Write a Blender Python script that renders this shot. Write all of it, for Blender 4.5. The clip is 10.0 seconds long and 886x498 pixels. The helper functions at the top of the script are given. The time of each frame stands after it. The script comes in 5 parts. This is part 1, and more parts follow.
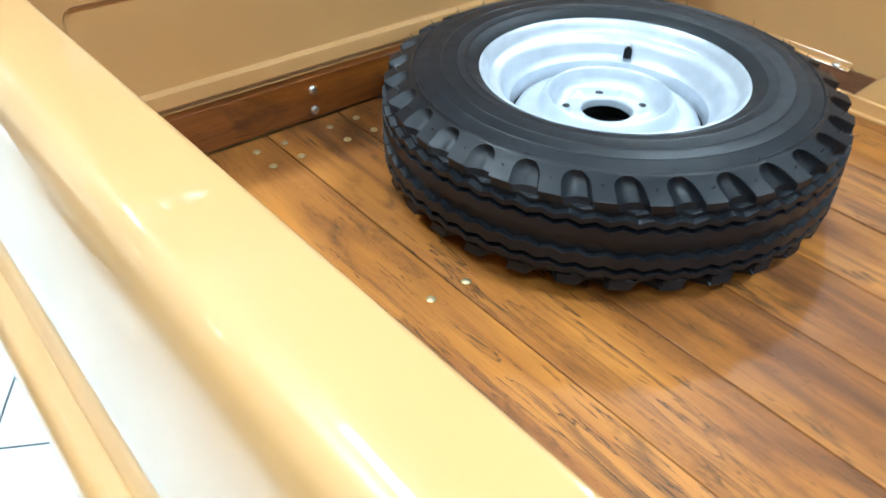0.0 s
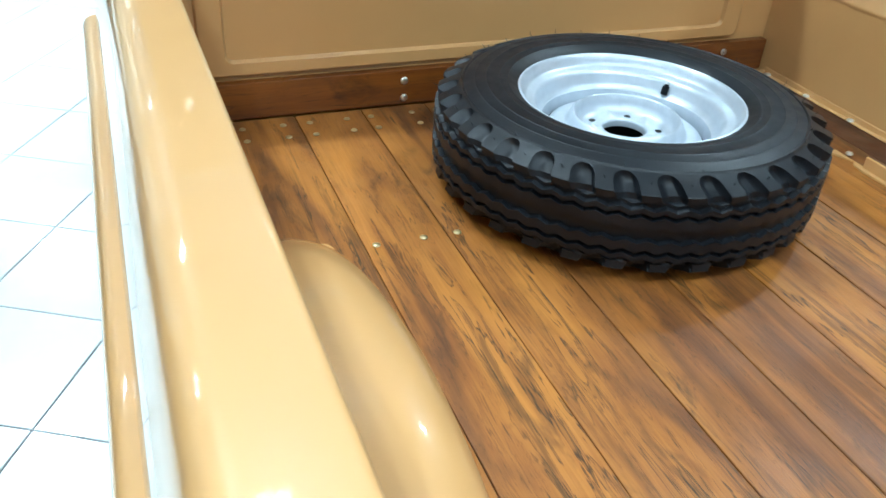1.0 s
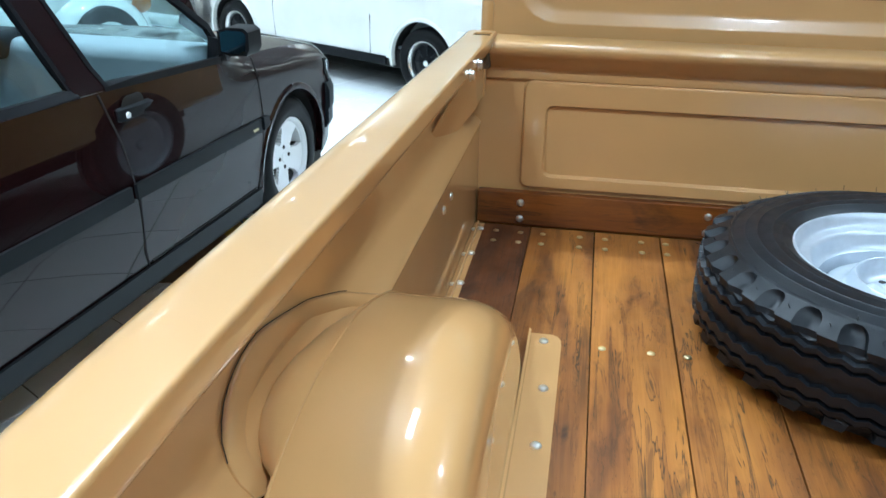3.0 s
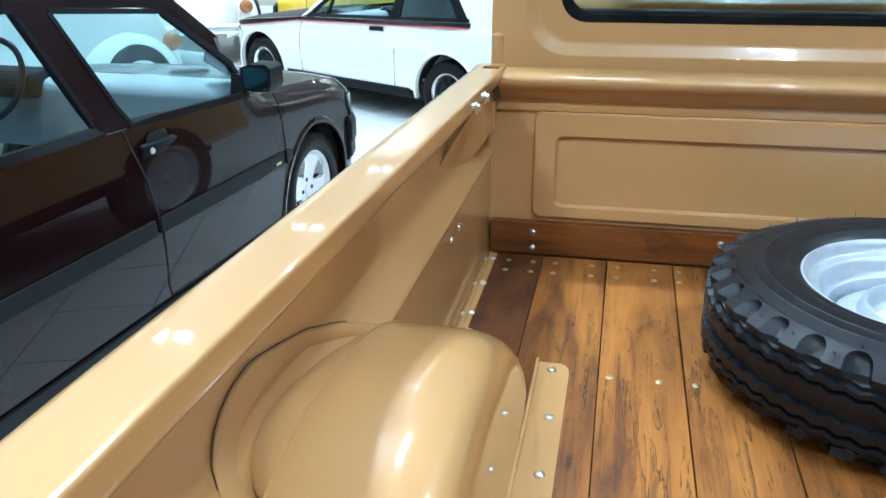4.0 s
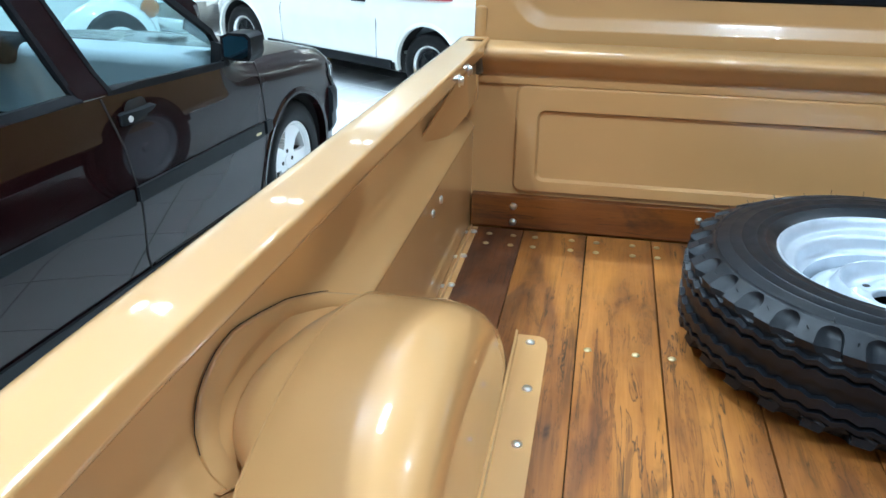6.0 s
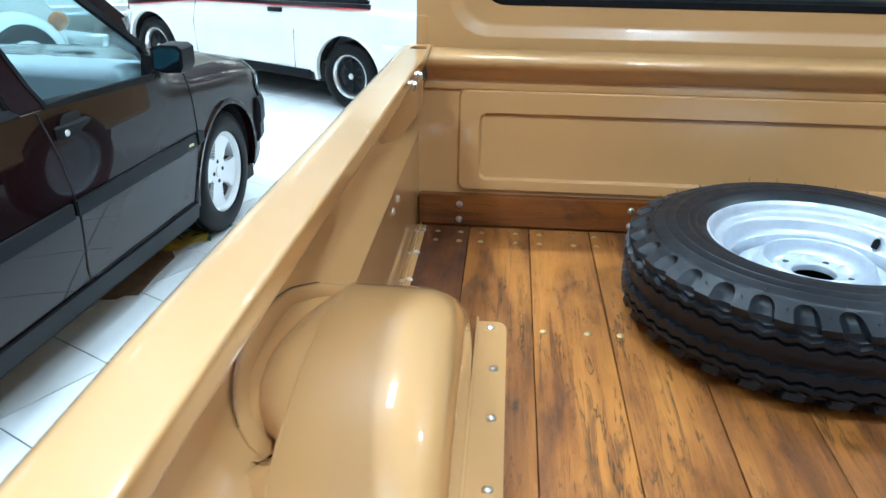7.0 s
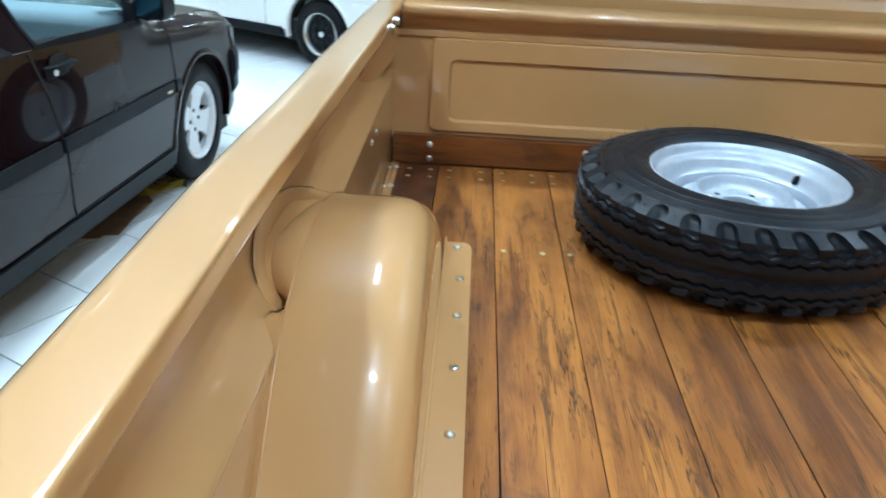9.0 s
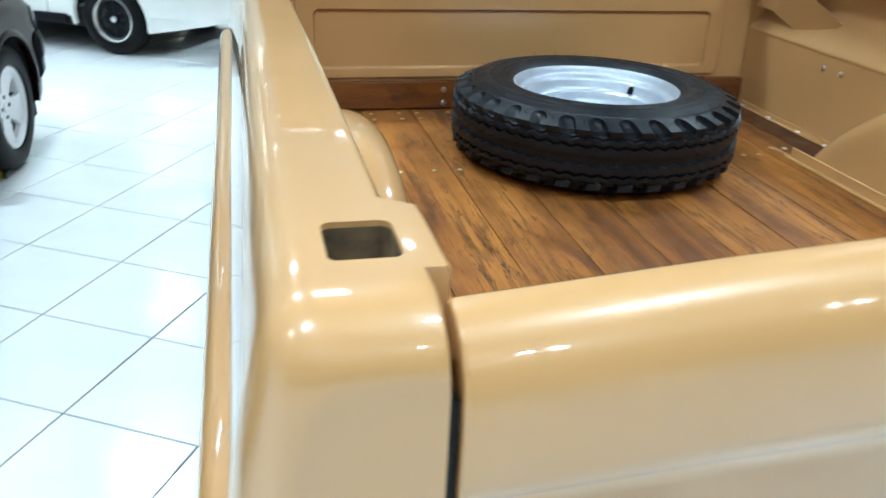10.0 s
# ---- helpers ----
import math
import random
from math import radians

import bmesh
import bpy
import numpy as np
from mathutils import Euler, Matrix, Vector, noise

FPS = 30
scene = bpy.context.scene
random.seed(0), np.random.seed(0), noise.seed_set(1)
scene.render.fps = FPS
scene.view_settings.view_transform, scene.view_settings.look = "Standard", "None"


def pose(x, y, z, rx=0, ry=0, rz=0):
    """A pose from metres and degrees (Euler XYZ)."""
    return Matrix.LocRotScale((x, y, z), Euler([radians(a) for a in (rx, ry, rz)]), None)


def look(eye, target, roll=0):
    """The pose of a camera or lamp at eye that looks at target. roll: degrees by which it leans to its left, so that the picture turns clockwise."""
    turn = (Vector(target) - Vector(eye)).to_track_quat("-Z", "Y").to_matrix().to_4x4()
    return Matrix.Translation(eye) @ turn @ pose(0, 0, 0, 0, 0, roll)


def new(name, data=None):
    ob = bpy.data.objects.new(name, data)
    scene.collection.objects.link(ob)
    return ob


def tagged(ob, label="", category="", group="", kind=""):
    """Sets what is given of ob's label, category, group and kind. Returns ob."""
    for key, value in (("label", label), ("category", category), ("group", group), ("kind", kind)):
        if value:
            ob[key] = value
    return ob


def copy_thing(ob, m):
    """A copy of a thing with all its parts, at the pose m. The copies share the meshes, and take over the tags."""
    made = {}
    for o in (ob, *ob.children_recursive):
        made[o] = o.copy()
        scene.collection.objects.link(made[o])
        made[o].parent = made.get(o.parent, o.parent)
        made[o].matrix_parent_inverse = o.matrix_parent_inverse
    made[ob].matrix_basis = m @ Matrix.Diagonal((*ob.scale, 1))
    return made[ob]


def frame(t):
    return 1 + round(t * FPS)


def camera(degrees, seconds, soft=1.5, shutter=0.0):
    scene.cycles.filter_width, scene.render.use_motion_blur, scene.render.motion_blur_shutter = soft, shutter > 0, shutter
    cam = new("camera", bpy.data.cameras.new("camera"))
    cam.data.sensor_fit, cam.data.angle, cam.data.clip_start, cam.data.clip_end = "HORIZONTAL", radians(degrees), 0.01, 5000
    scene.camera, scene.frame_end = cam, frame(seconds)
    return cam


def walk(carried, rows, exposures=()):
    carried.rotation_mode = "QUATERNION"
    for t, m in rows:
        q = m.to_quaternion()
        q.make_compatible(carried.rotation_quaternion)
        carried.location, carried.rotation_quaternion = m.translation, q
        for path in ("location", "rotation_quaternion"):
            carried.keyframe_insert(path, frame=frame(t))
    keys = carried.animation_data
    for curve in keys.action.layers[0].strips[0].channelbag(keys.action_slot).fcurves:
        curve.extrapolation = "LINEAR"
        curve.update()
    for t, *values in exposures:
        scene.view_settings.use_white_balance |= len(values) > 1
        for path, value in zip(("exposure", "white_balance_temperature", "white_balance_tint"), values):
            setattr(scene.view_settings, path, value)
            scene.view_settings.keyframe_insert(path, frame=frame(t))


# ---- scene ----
cam = camera(57.0, 10.0, shutter=0.4)
PATH = [
    (0, (-0.947, -1.252, 1.471), (0.060, -0.019, 0.260), 0.93),
    (0.5, (-0.938, -1.460, 1.497), (-0.042, -0.059, 0.387), 3.72),
    (1, (-0.854, -1.699, 1.501), (-0.194, -0.168, 0.396), 4.05),
    (1.5, (-0.826, -1.887, 1.455), (-0.236, -0.264, 0.446), -0.86),
    (2, (-0.817, -2.011, 1.473), (-0.363, -0.322, 0.503), 1.14),
    (2.2, (-0.768, -2.013, 1.468), (-0.391, -0.291, 0.525), -0.55),
    (2.5, (-0.687, -1.967, 1.477), (-0.579, -0.169, 0.607), -0.83),
    (3, (-0.554, -1.887, 1.490), (-0.873, -0.091, 0.669), 0.87),
    (4.3, (-0.501, -1.898, 1.507), (-0.907, -0.088, 0.758), -0.38),
    (4.5, (-0.496, -1.898, 1.512), (-0.907, -0.093, 0.753), -0.25),
    (5, (-0.496, -1.890, 1.512), (-0.896, -0.103, 0.707), -0.32),
    (6.3, (-0.515, -1.920, 1.496), (-0.798, -0.116, 0.680), 1.90),
    (6.5, (-0.521, -1.947, 1.505), (-0.732, -0.131, 0.694), 1.98),
    (7, (-0.584, -2.017, 1.514), (-0.724, -0.186, 0.721), 0.85),
    (7.5, (-0.642, -2.094, 1.516), (-0.777, -0.254, 0.744), -2.47),
    (8, (-0.622, -2.119, 1.529), (-0.863, -0.290, 0.757), -0.84),
    (8.5, (-0.559, -2.131, 1.515), (-0.784, -0.331, 0.673), 1.69),
    (9, (-0.587, -2.244, 1.508), (-0.632, -0.438, 0.649), 2.99),
    (9.5, (-0.724, -2.403, 1.486), (-0.506, -0.599, 0.651), -0.31),
    (9.6, (-0.746, -2.436, 1.483), (-0.482, -0.646, 0.630), 0.47),
    (9.8, (-0.801, -2.446, 1.442), (-0.441, -0.687, 0.561), 3.00),
    (10, (-0.859, -2.457, 1.421), (-0.409, -0.708, 0.562), 2.81),
]
walk(cam, [(t, look(eye, target, roll)) for t, eye, target, roll in PATH],
     exposures=[(0, 0.52, 5920, 9), (0.5, 0.24, 5920, 7), (1, 0.20, 5820, 5), (2, 0.10, 5760, 7), (3, 0.14, 5620, 9), (4.5, 0.28, 5480, 9), (6.5, 0.27, 5540, 9), (7, 0.30, 5560, 9), (8, -0.10, 5750, 9), (8.5, -0.12, 5570, 9), (9, -0.02, 5550, 9), (9.5, 0.02, 5700, 9), (10, -0.10, 5850, 9)])

# ---- light: a showroom with a grey ceiling and rows of fluorescent fixtures ----
world = bpy.data.worlds.new("showroom_air")
scene.world = world
world.use_nodes = True
world.node_tree.nodes["Background"].inputs[0].default_value = (0.9, 0.95, 1.0, 1)
world.node_tree.nodes["Background"].inputs[1].default_value = 0.02
LAMP_POWER = 940.0


# ---- materials ----
def node_material(name, color=(0.5, 0.5, 0.5), rough=0.5, metal=0.0, coat=0.0, spec=0.5, transmission=0.0, emit=None, power=0.0, coat_rough=0.03):
    m = bpy.data.materials.new(name)
    m.use_nodes = True
    b = m.node_tree.nodes["Principled BSDF"]
    b.inputs["Base Color"].default_value = (*color, 1)
    b.inputs["Roughness"].default_value = rough
    b.inputs["Metallic"].default_value = metal
    b.inputs["Coat Weight"].default_value = coat
    b.inputs["Coat Roughness"].default_value = coat_rough
    b.inputs["Specular IOR Level"].default_value = spec
    b.inputs["Transmission Weight"].default_value = transmission
    if emit:
        b.inputs["Emission Color"].default_value = (*emit, 1)
        b.inputs["Emission Strength"].default_value = power
    return m


def noise_node(m, scale, detail=4.0, rough=0.55, stretch=(1, 1, 1), coords="Object", warp=0.0, offset=None):
    t = m.node_tree
    tc = t.nodes.new("ShaderNodeTexCoord")
    mp = t.nodes.new("ShaderNodeMapping")
    mp.inputs["Scale"].default_value = stretch
    t.links.new(tc.outputs[coords], mp.inputs["Vector"])
    if offset is not None:
        t.links.new(offset, mp.inputs["Location"])
    n = t.nodes.new("ShaderNodeTexNoise")
    n.inputs["Scale"].default_value = scale
    n.inputs["Detail"].default_value = detail
    n.inputs["Roughness"].default_value = rough
    n.inputs["Distortion"].default_value = warp
    t.links.new(mp.outputs["Vector"], n.inputs["Vector"])
    return n


def ramp_node(m, source, stops):
    r = m.node_tree.nodes.new("ShaderNodeValToRGB")
    while len(r.color_ramp.elements) < len(stops):
        r.color_ramp.elements.new(0.5)
    for e, (p, c) in zip(r.color_ramp.elements, stops):
        e.position = p
        e.color = (*c, 1) if len(c) == 3 else c
    m.node_tree.links.new(source, r.inputs["Fac"])
    return r


def mix_node(m, kind, fac, a, b):
    x = m.node_tree.nodes.new("ShaderNodeMix")
    x.data_type = "RGBA"
    x.blend_type = kind
    for socket, value in ((x.inputs["Factor"], fac), (x.inputs[6], a), (x.inputs[7], b)):
        if isinstance(value, (float, int)):
            socket.default_value = value
        elif isinstance(value, tuple):
            socket.default_value = (*value, 1)
        else:
            m.node_tree.links.new(value, socket)
    return x.outputs[2]


def bump_node(m, source, strength, distance=0.002):
    b = m.node_tree.nodes.new("ShaderNodeBump")
    b.inputs["Strength"].default_value = strength
    b.inputs["Distance"].default_value = distance
    m.node_tree.links.new(source, b.inputs["Height"])
    m.node_tree.links.new(b.outputs["Normal"], m.node_tree.nodes["Principled BSDF"].inputs["Normal"])
    return b


def into(m, socket, output):
    m.node_tree.links.new(output, m.node_tree.nodes["Principled BSDF"].inputs[socket])


def paint_material(name, color, coat=1.0, rough=0.32, wave=0.05, spec=0.3):
    m = node_material(name, color, rough, coat=coat, spec=spec)
    n = noise_node(m, 3.0, 3.0)
    dark = tuple(c * 0.93 for c in color)
    into(m, "Base Color", ramp_node(m, n.outputs["Fac"], ((0.35, dark), (0.65, color))).outputs["Color"])
    fine = noise_node(m, 9.0, 1.0)
    bump_node(m, fine.outputs["Fac"], wave * 0.5, 0.002)
    haze = noise_node(m, 5.0, 3.0)
    into(m, "Roughness", ramp_node(m, haze.outputs["Fac"], ((0.3, (rough * 0.9,) * 3), (0.7, (rough * 1.1,) * 3))).outputs["Color"])
    return m


TAN = paint_material("tan_gloss_paint", (0.580, 0.318, 0.118), spec=0.45)
MAROON = paint_material("dark_maroon_gloss_paint", (0.008, 0.0017, 0.0021), coat=0.60, rough=0.3, wave=0.012, spec=0.03)
WHITE_CAR = paint_material("white_gloss_paint", (0.80, 0.79, 0.74), rough=0.3, wave=0.02)
BLACK_PAINT = paint_material("black_gloss_paint", (0.012, 0.014, 0.018), rough=0.25, wave=0.02)
YELLOW_PAINT = paint_material("yellow_gloss_paint", (0.80, 0.52, 0.03), rough=0.3, wave=0.02)
BLACK_SATIN = node_material("black_satin_paint", (0.006, 0.006, 0.007), 0.45, spec=0.15)
RED = node_material("red_stripe", (0.42, 0.03, 0.03), 0.4)
CHROME = node_material("zinc_plated_steel", (0.82, 0.82, 0.80), 0.3, metal=1.0)
BRASS = node_material("brass_screw", (0.74, 0.62, 0.36), 0.4, metal=1.0)
PLASTIC = node_material("black_plastic_trim", (0.009, 0.0095, 0.011), 0.42, spec=0.06)
n_ = noise_node(PLASTIC, 300.0, 2.0)
bump_node(PLASTIC, n_.outputs["Fac"], 0.15, 0.0006)
GREY_TRIM = node_material("dark_grey_trim", (0.011, 0.013, 0.015), 0.42, spec=0.10)
DARK = node_material("dark_underside", (0.015, 0.014, 0.013), 0.9)
CLOTH_GREY = node_material("grey_cabin_trim", (0.36, 0.39, 0.40), 0.8)
n_ = noise_node(CLOTH_GREY, 90.0, 3.0)
bump_node(CLOTH_GREY, n_.outputs["Fac"], 0.2, 0.001)
LENS = node_material("clear_headlamp", (0.80, 0.82, 0.84), 0.12, coat=1.0)
RED_LENS = node_material("red_lamp_lens", (0.35, 0.01, 0.01), 0.15, coat=1.0)
AMBER = node_material("amber_lens", (0.36, 0.13, 0.03), 0.15, coat=1.0)


def thin_glass(name, tint):
    """A tinted pane: clear, with a mirror gloss that grows towards grazing angles."""
    m = bpy.data.materials.new(name)
    m.use_nodes = True
    t = m.node_tree
    t.nodes.remove(t.nodes["Principled BSDF"])
    clear = t.nodes.new("ShaderNodeBsdfTransparent")
    clear.inputs["Color"].default_value = (*tint, 1)
    gloss = t.nodes.new("ShaderNodeBsdfGlossy")
    gloss.inputs["Roughness"].default_value = 0.01
    facing = t.nodes.new("ShaderNodeLayerWeight")
    facing.inputs["Blend"].default_value = 0.5
    steep = t.nodes.new("ShaderNodeMath")
    steep.operation = "POWER"
    steep.inputs[1].default_value = 4.0
    edge = t.nodes.new("ShaderNodeMath")
    edge.operation = "MULTIPLY_ADD"
    edge.inputs[1].default_value = 0.5
    edge.inputs[2].default_value = 0.03
    t.links.new(facing.outputs["Facing"], steep.inputs[0])
    t.links.new(steep.outputs[0], edge.inputs[0])
    mixed = t.nodes.new("ShaderNodeMixShader")
    t.links.new(edge.outputs[0], mixed.inputs[0])
    t.links.new(clear.outputs[0], mixed.inputs[1])
    t.links.new(gloss.outputs[0], mixed.inputs[2])
    t.links.new(mixed.outputs[0], t.nodes["Material Output"].inputs["Surface"])
    return m


GLASS = thin_glass("tinted_window_glass", (0.80, 0.91, 0.93))
MIRROR_GLASS = node_material("blue_mirror_glass", (0.25, 0.45, 0.6), 0.03, metal=1.0)
LAMP_GLOW = node_material("fluorescent_tube", (1, 1, 1), 0.5, emit=(0.80, 0.95, 1.0), power=LAMP_POWER)
PANEL_GLOW = node_material("fluorescent_panel", (1, 1, 1), 0.5, emit=(0.80, 0.95, 1.0), power=30.0)
FIXTURE = node_material("white_lamp_housing", (0.8, 0.8, 0.8), 0.4)

# road wheels: darker, less shiny rubber than the spare's
ROAD_RUBBER = node_material("dark_road_tyre_rubber", (0.0035, 0.0035, 0.004), 0.5, spec=0.15)
RUBBER = node_material("black_tyre_rubber", (0.005, 0.0062, 0.008), 0.40, spec=0.33)
n_ = noise_node(RUBBER, 9.0, 5.0)
into(RUBBER, "Base Color", ramp_node(RUBBER, n_.outputs["Fac"], ((0.35, (0.003, 0.004, 0.006)), (0.7, (0.006, 0.008, 0.011)))).outputs["Color"])
n_ = noise_node(RUBBER, 30.0, 4.0)
into(RUBBER, "Roughness", ramp_node(RUBBER, n_.outputs["Fac"], ((0.3, (0.36,) * 3), (0.7, (0.52,) * 3))).outputs["Color"])
n_ = noise_node(RUBBER, 160.0, 3.0)
bump_node(RUBBER, n_.outputs["Fac"], 0.25, 0.0008)

ALLOY = node_material("white_silver_alloy", (0.78, 0.79, 0.80), 0.35, metal=0.1, coat=0.3)
# mottled dark brown: the shade inside the stake pockets, put into the colour
POCKET_SHADE = node_material("pocket_shade_brown", (0.10, 0.07, 0.035), 0.7)
n_ = noise_node(POCKET_SHADE, 60.0, 5.0)
into(POCKET_SHADE, "Base Color", ramp_node(POCKET_SHADE, n_.outputs["Fac"], ((0.3, (0.05, 0.034, 0.018)), (0.7, (0.16, 0.105, 0.05)))).outputs["Color"])
SILVER = node_material("silver_rim_paint", (0.65, 0.66, 0.66), 0.36, metal=0.35, coat=0.35)
n_ = noise_node(SILVER, 26.0, 5.0)
into(SILVER, "Base Color", ramp_node(SILVER, n_.outputs["Fac"], ((0.3, (0.44, 0.48, 0.53)), (0.7, (0.54, 0.58, 0.63)))).outputs["Color"])
n_ = noise_node(SILVER, 120.0, 3.0)
bump_node(SILVER, n_.outputs["Fac"], 0.12, 0.001)


def wood_material(name, light, mid, dark, streak, rough=0.42, along="y", coat=0.07, coat_rough=0.35):
    """Varnished boards, grain along the given axis; every board takes its own cut of the grain and its own tone."""
    m = node_material(name, mid, rough, coat=coat, coat_rough=coat_rough, spec=0.35)
    t = m.node_tree
    info = t.nodes.new("ShaderNodeObjectInfo")
    far = t.nodes.new("ShaderNodeMath")
    far.operation = "MULTIPLY"
    far.inputs[1].default_value = 37.0
    t.links.new(info.outputs["Random"], far.inputs[0])
    shift = t.nodes.new("ShaderNodeCombineXYZ")
    t.links.new(far.outputs[0], shift.inputs[0])
    t.links.new(far.outputs[0], shift.inputs[1])
    off = shift.outputs[0]

    def cut(across, length, thick):
        return (across, length, thick) if along == "y" else (length, across, across)

    broad = noise_node(m, 1.0, 4.0, 0.5, cut(10.0, 1.6, 4.0), "Object", 0.7, off)
    tone = ramp_node(m, broad.outputs["Fac"], ((0.36, dark), (0.49, mid), (0.63, light)))
    grain = noise_node(m, 1.0, 6.0, 0.65, cut(240.0, 6.0, 40.0), "Object", 0.4, off)
    grained = mix_node(m, "MULTIPLY", 0.36, tone.outputs["Color"], ramp_node(m, grain.outputs["Fac"], ((0.30, (0.50, 0.42, 0.36)), (0.60, (1, 1, 1)))).outputs["Color"])
    band = noise_node(m, 1.0, 3.0, 0.5, cut(34.0, 1.3, 10.0), "Object", 0.7, off)
    grained = mix_node(m, "MULTIPLY", 0.38, grained, ramp_node(m, band.outputs["Fac"], ((0.34, (0.60, 0.50, 0.44)), (0.52, (1, 1, 1)))).outputs["Color"])
    # short dark cracks along the grain, gathered in clusters
    vein = noise_node(m, 1.0, 3.0, 0.6, cut(55.0, 3.4, 20.0), "Object", 0.9, off)
    blot = noise_node(m, 1.0, 3.0, 0.5, cut(8.0, 2.4, 5.0), "Object", 0.6, off)
    where = ramp_node(m, blot.outputs["Fac"], ((0.42, (0, 0, 0)), (0.58, (1, 1, 1))))
    mask = ramp_node(m, vein.outputs["Fac"], ((0.535, (0, 0, 0)), (0.553, (0.95, 0.95, 0.95)), (0.572, (0.30, 0.30, 0.30)), (0.60, (0.12, 0.12, 0.12)), (0.64, (0.5, 0.5, 0.5))))
    both = mix_node(m, "MULTIPLY", 1.0, mask.outputs["Color"], where.outputs["Color"])
    veined = mix_node(m, "MIX", both, grained, streak)
    # fine wiggling cracks, elsewhere on the board
    hair = noise_node(m, 1.0, 4.0, 0.65, cut(40.0, 4.2, 17.0), "Object", 1.2, off)
    line = ramp_node(m, hair.outputs["Fac"], ((0.436, (0, 0, 0)), (0.447, (0.55, 0.55, 0.55)), (0.460, (0, 0, 0))))
    veined = mix_node(m, "MIX", mix_node(m, "MULTIPLY", 1.0, line.outputs["Color"], ramp_node(m, broad.outputs["Fac"], ((0.44, (1, 1, 1)), (0.60, (0.15, 0.15, 0.15)))).outputs["Color"]), veined, streak)
    # a few grey-brown stains
    patch = noise_node(m, 1.0, 5.0, 0.6, cut(15.0, 5.0, 6.0), "Object", 0.8, off)
    spot = ramp_node(m, patch.outputs["Fac"], ((0.57, (0, 0, 0)), (0.72, (0.7, 0.7, 0.7))))
    stained = mix_node(m, "MIX", spot.outputs["Color"], veined, streak)
    each = ramp_node(m, info.outputs["Random"], ((0.0, (0.80, 0.76, 0.72)), (0.5, (0.95, 0.93, 0.90)), (1.0, (1.08, 1.05, 1.02))))
    into(m, "Base Color", mix_node(m, "MULTIPLY", 1.0, stained, each.outputs["Color"]))
    bump_node(m, grain.outputs["Fac"], 0.25, 0.0012)
    worn = noise_node(m, 7.0, 4.0)
    into(m, "Roughness", ramp_node(m, worn.outputs["Fac"], ((0.3, (rough * 0.8,) * 3), (0.7, (rough * 1.7,) * 3))).outputs["Color"])
    return m


WOOD = wood_material("varnished_deck_wood", (0.405, 0.159, 0.027), (0.31, 0.115, 0.020), (0.158, 0.056, 0.013), (0.012, 0.007, 0.005))
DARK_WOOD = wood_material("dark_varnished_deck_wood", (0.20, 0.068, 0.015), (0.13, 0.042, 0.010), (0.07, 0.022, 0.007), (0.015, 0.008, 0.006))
BOARD_WOOD = wood_material("dark_varnished_board", (0.30, 0.094, 0.009), (0.23, 0.068, 0.007), (0.16, 0.045, 0.005), (0.05, 0.016, 0.004), along="x", coat=0.9, coat_rough=0.06)

TILE = node_material("white_ceramic_tile", (0.74, 0.77, 0.76), 0.16, coat=0.3)
info_ = TILE.node_tree.nodes.new("ShaderNodeObjectInfo")
n_ = noise_node(TILE, 5.0, 4.0)
base_ = ramp_node(TILE, n_.outputs["Fac"], ((0.3, (0.77, 0.80, 0.79)), (0.7, (0.83, 0.85, 0.84))))
each_ = ramp_node(TILE, info_.outputs["Random"], ((0.0, (0.95, 0.95, 0.95)), (1.0, (1, 1, 1))))
into(TILE, "Base Color", mix_node(TILE, "MULTIPLY", 1.0, base_.outputs["Color"], each_.outputs["Color"]))
n_ = noise_node(TILE, 18.0, 4.0)
into(TILE, "Roughness", ramp_node(TILE, n_.outputs["Fac"], ((0.3, (0.12,) * 3), (0.7, (0.24,) * 3))).outputs["Color"])
GROUT = node_material("grey_grout", (0.20, 0.21, 0.21), 0.9)
n_ = noise_node(GROUT, 40.0, 3.0)
into(GROUT, "Base Color", ramp_node(GROUT, n_.outputs["Fac"], ((0.3, (0.09, 0.10, 0.10)), (0.7, (0.15, 0.16, 0.16)))).outputs["Color"])
WALL = node_material("cream_wall_paint", (0.45, 0.42, 0.35), 0.7)
n_ = noise_node(WALL, 2.0, 4.0)
into(WALL, "Base Color", ramp_node(WALL, n_.outputs["Fac"], ((0.3, (0.42, 0.385, 0.32)), (0.7, (0.47, 0.435, 0.365)))).outputs["Color"])
CEILING = node_material("grey_ceiling_paint", (0.25, 0.25, 0.26), 0.8)
n_ = noise_node(CEILING, 1.5, 4.0)
into(CEILING, "Base Color", ramp_node(CEILING, n_.outputs["Fac"], ((0.3, (0.23, 0.23, 0.24)), (0.7, (0.27, 0.27, 0.28)))).outputs["Color"])


# ---- mesh helpers ----
def part(name, bm, material, parent=None, label="", smooth=True, angle=40):
    """Links a bmesh as one mesh object, under a thing or a part."""
    bmesh.ops.remove_doubles(bm, verts=bm.verts, dist=1e-5)
    bmesh.ops.recalc_face_normals(bm, faces=bm.faces)
    me = bpy.data.meshes.new(name)
    bm.to_mesh(me)
    bm.free()
    for m in material if isinstance(material, (list, tuple)) else (material,):
        me.materials.append(m)
    if smooth:
        for p in me.polygons:
            p.use_smooth = True
        me.set_sharp_from_angle(angle=radians(angle))
    ob = new(name, me)
    if smooth and len(me.polygons) > 20:
        even = ob.modifiers.new("even_normals", "WEIGHTED_NORMAL")
        even.keep_sharp = True
    if parent:
        ob.parent = parent
    if label:
        ob["label"] = label
    return ob


def share(name, ob, m, parent):
    """Another object on the same mesh."""
    o = new(name, ob.data)
    o.parent = parent
    o.matrix_basis = m
    return o


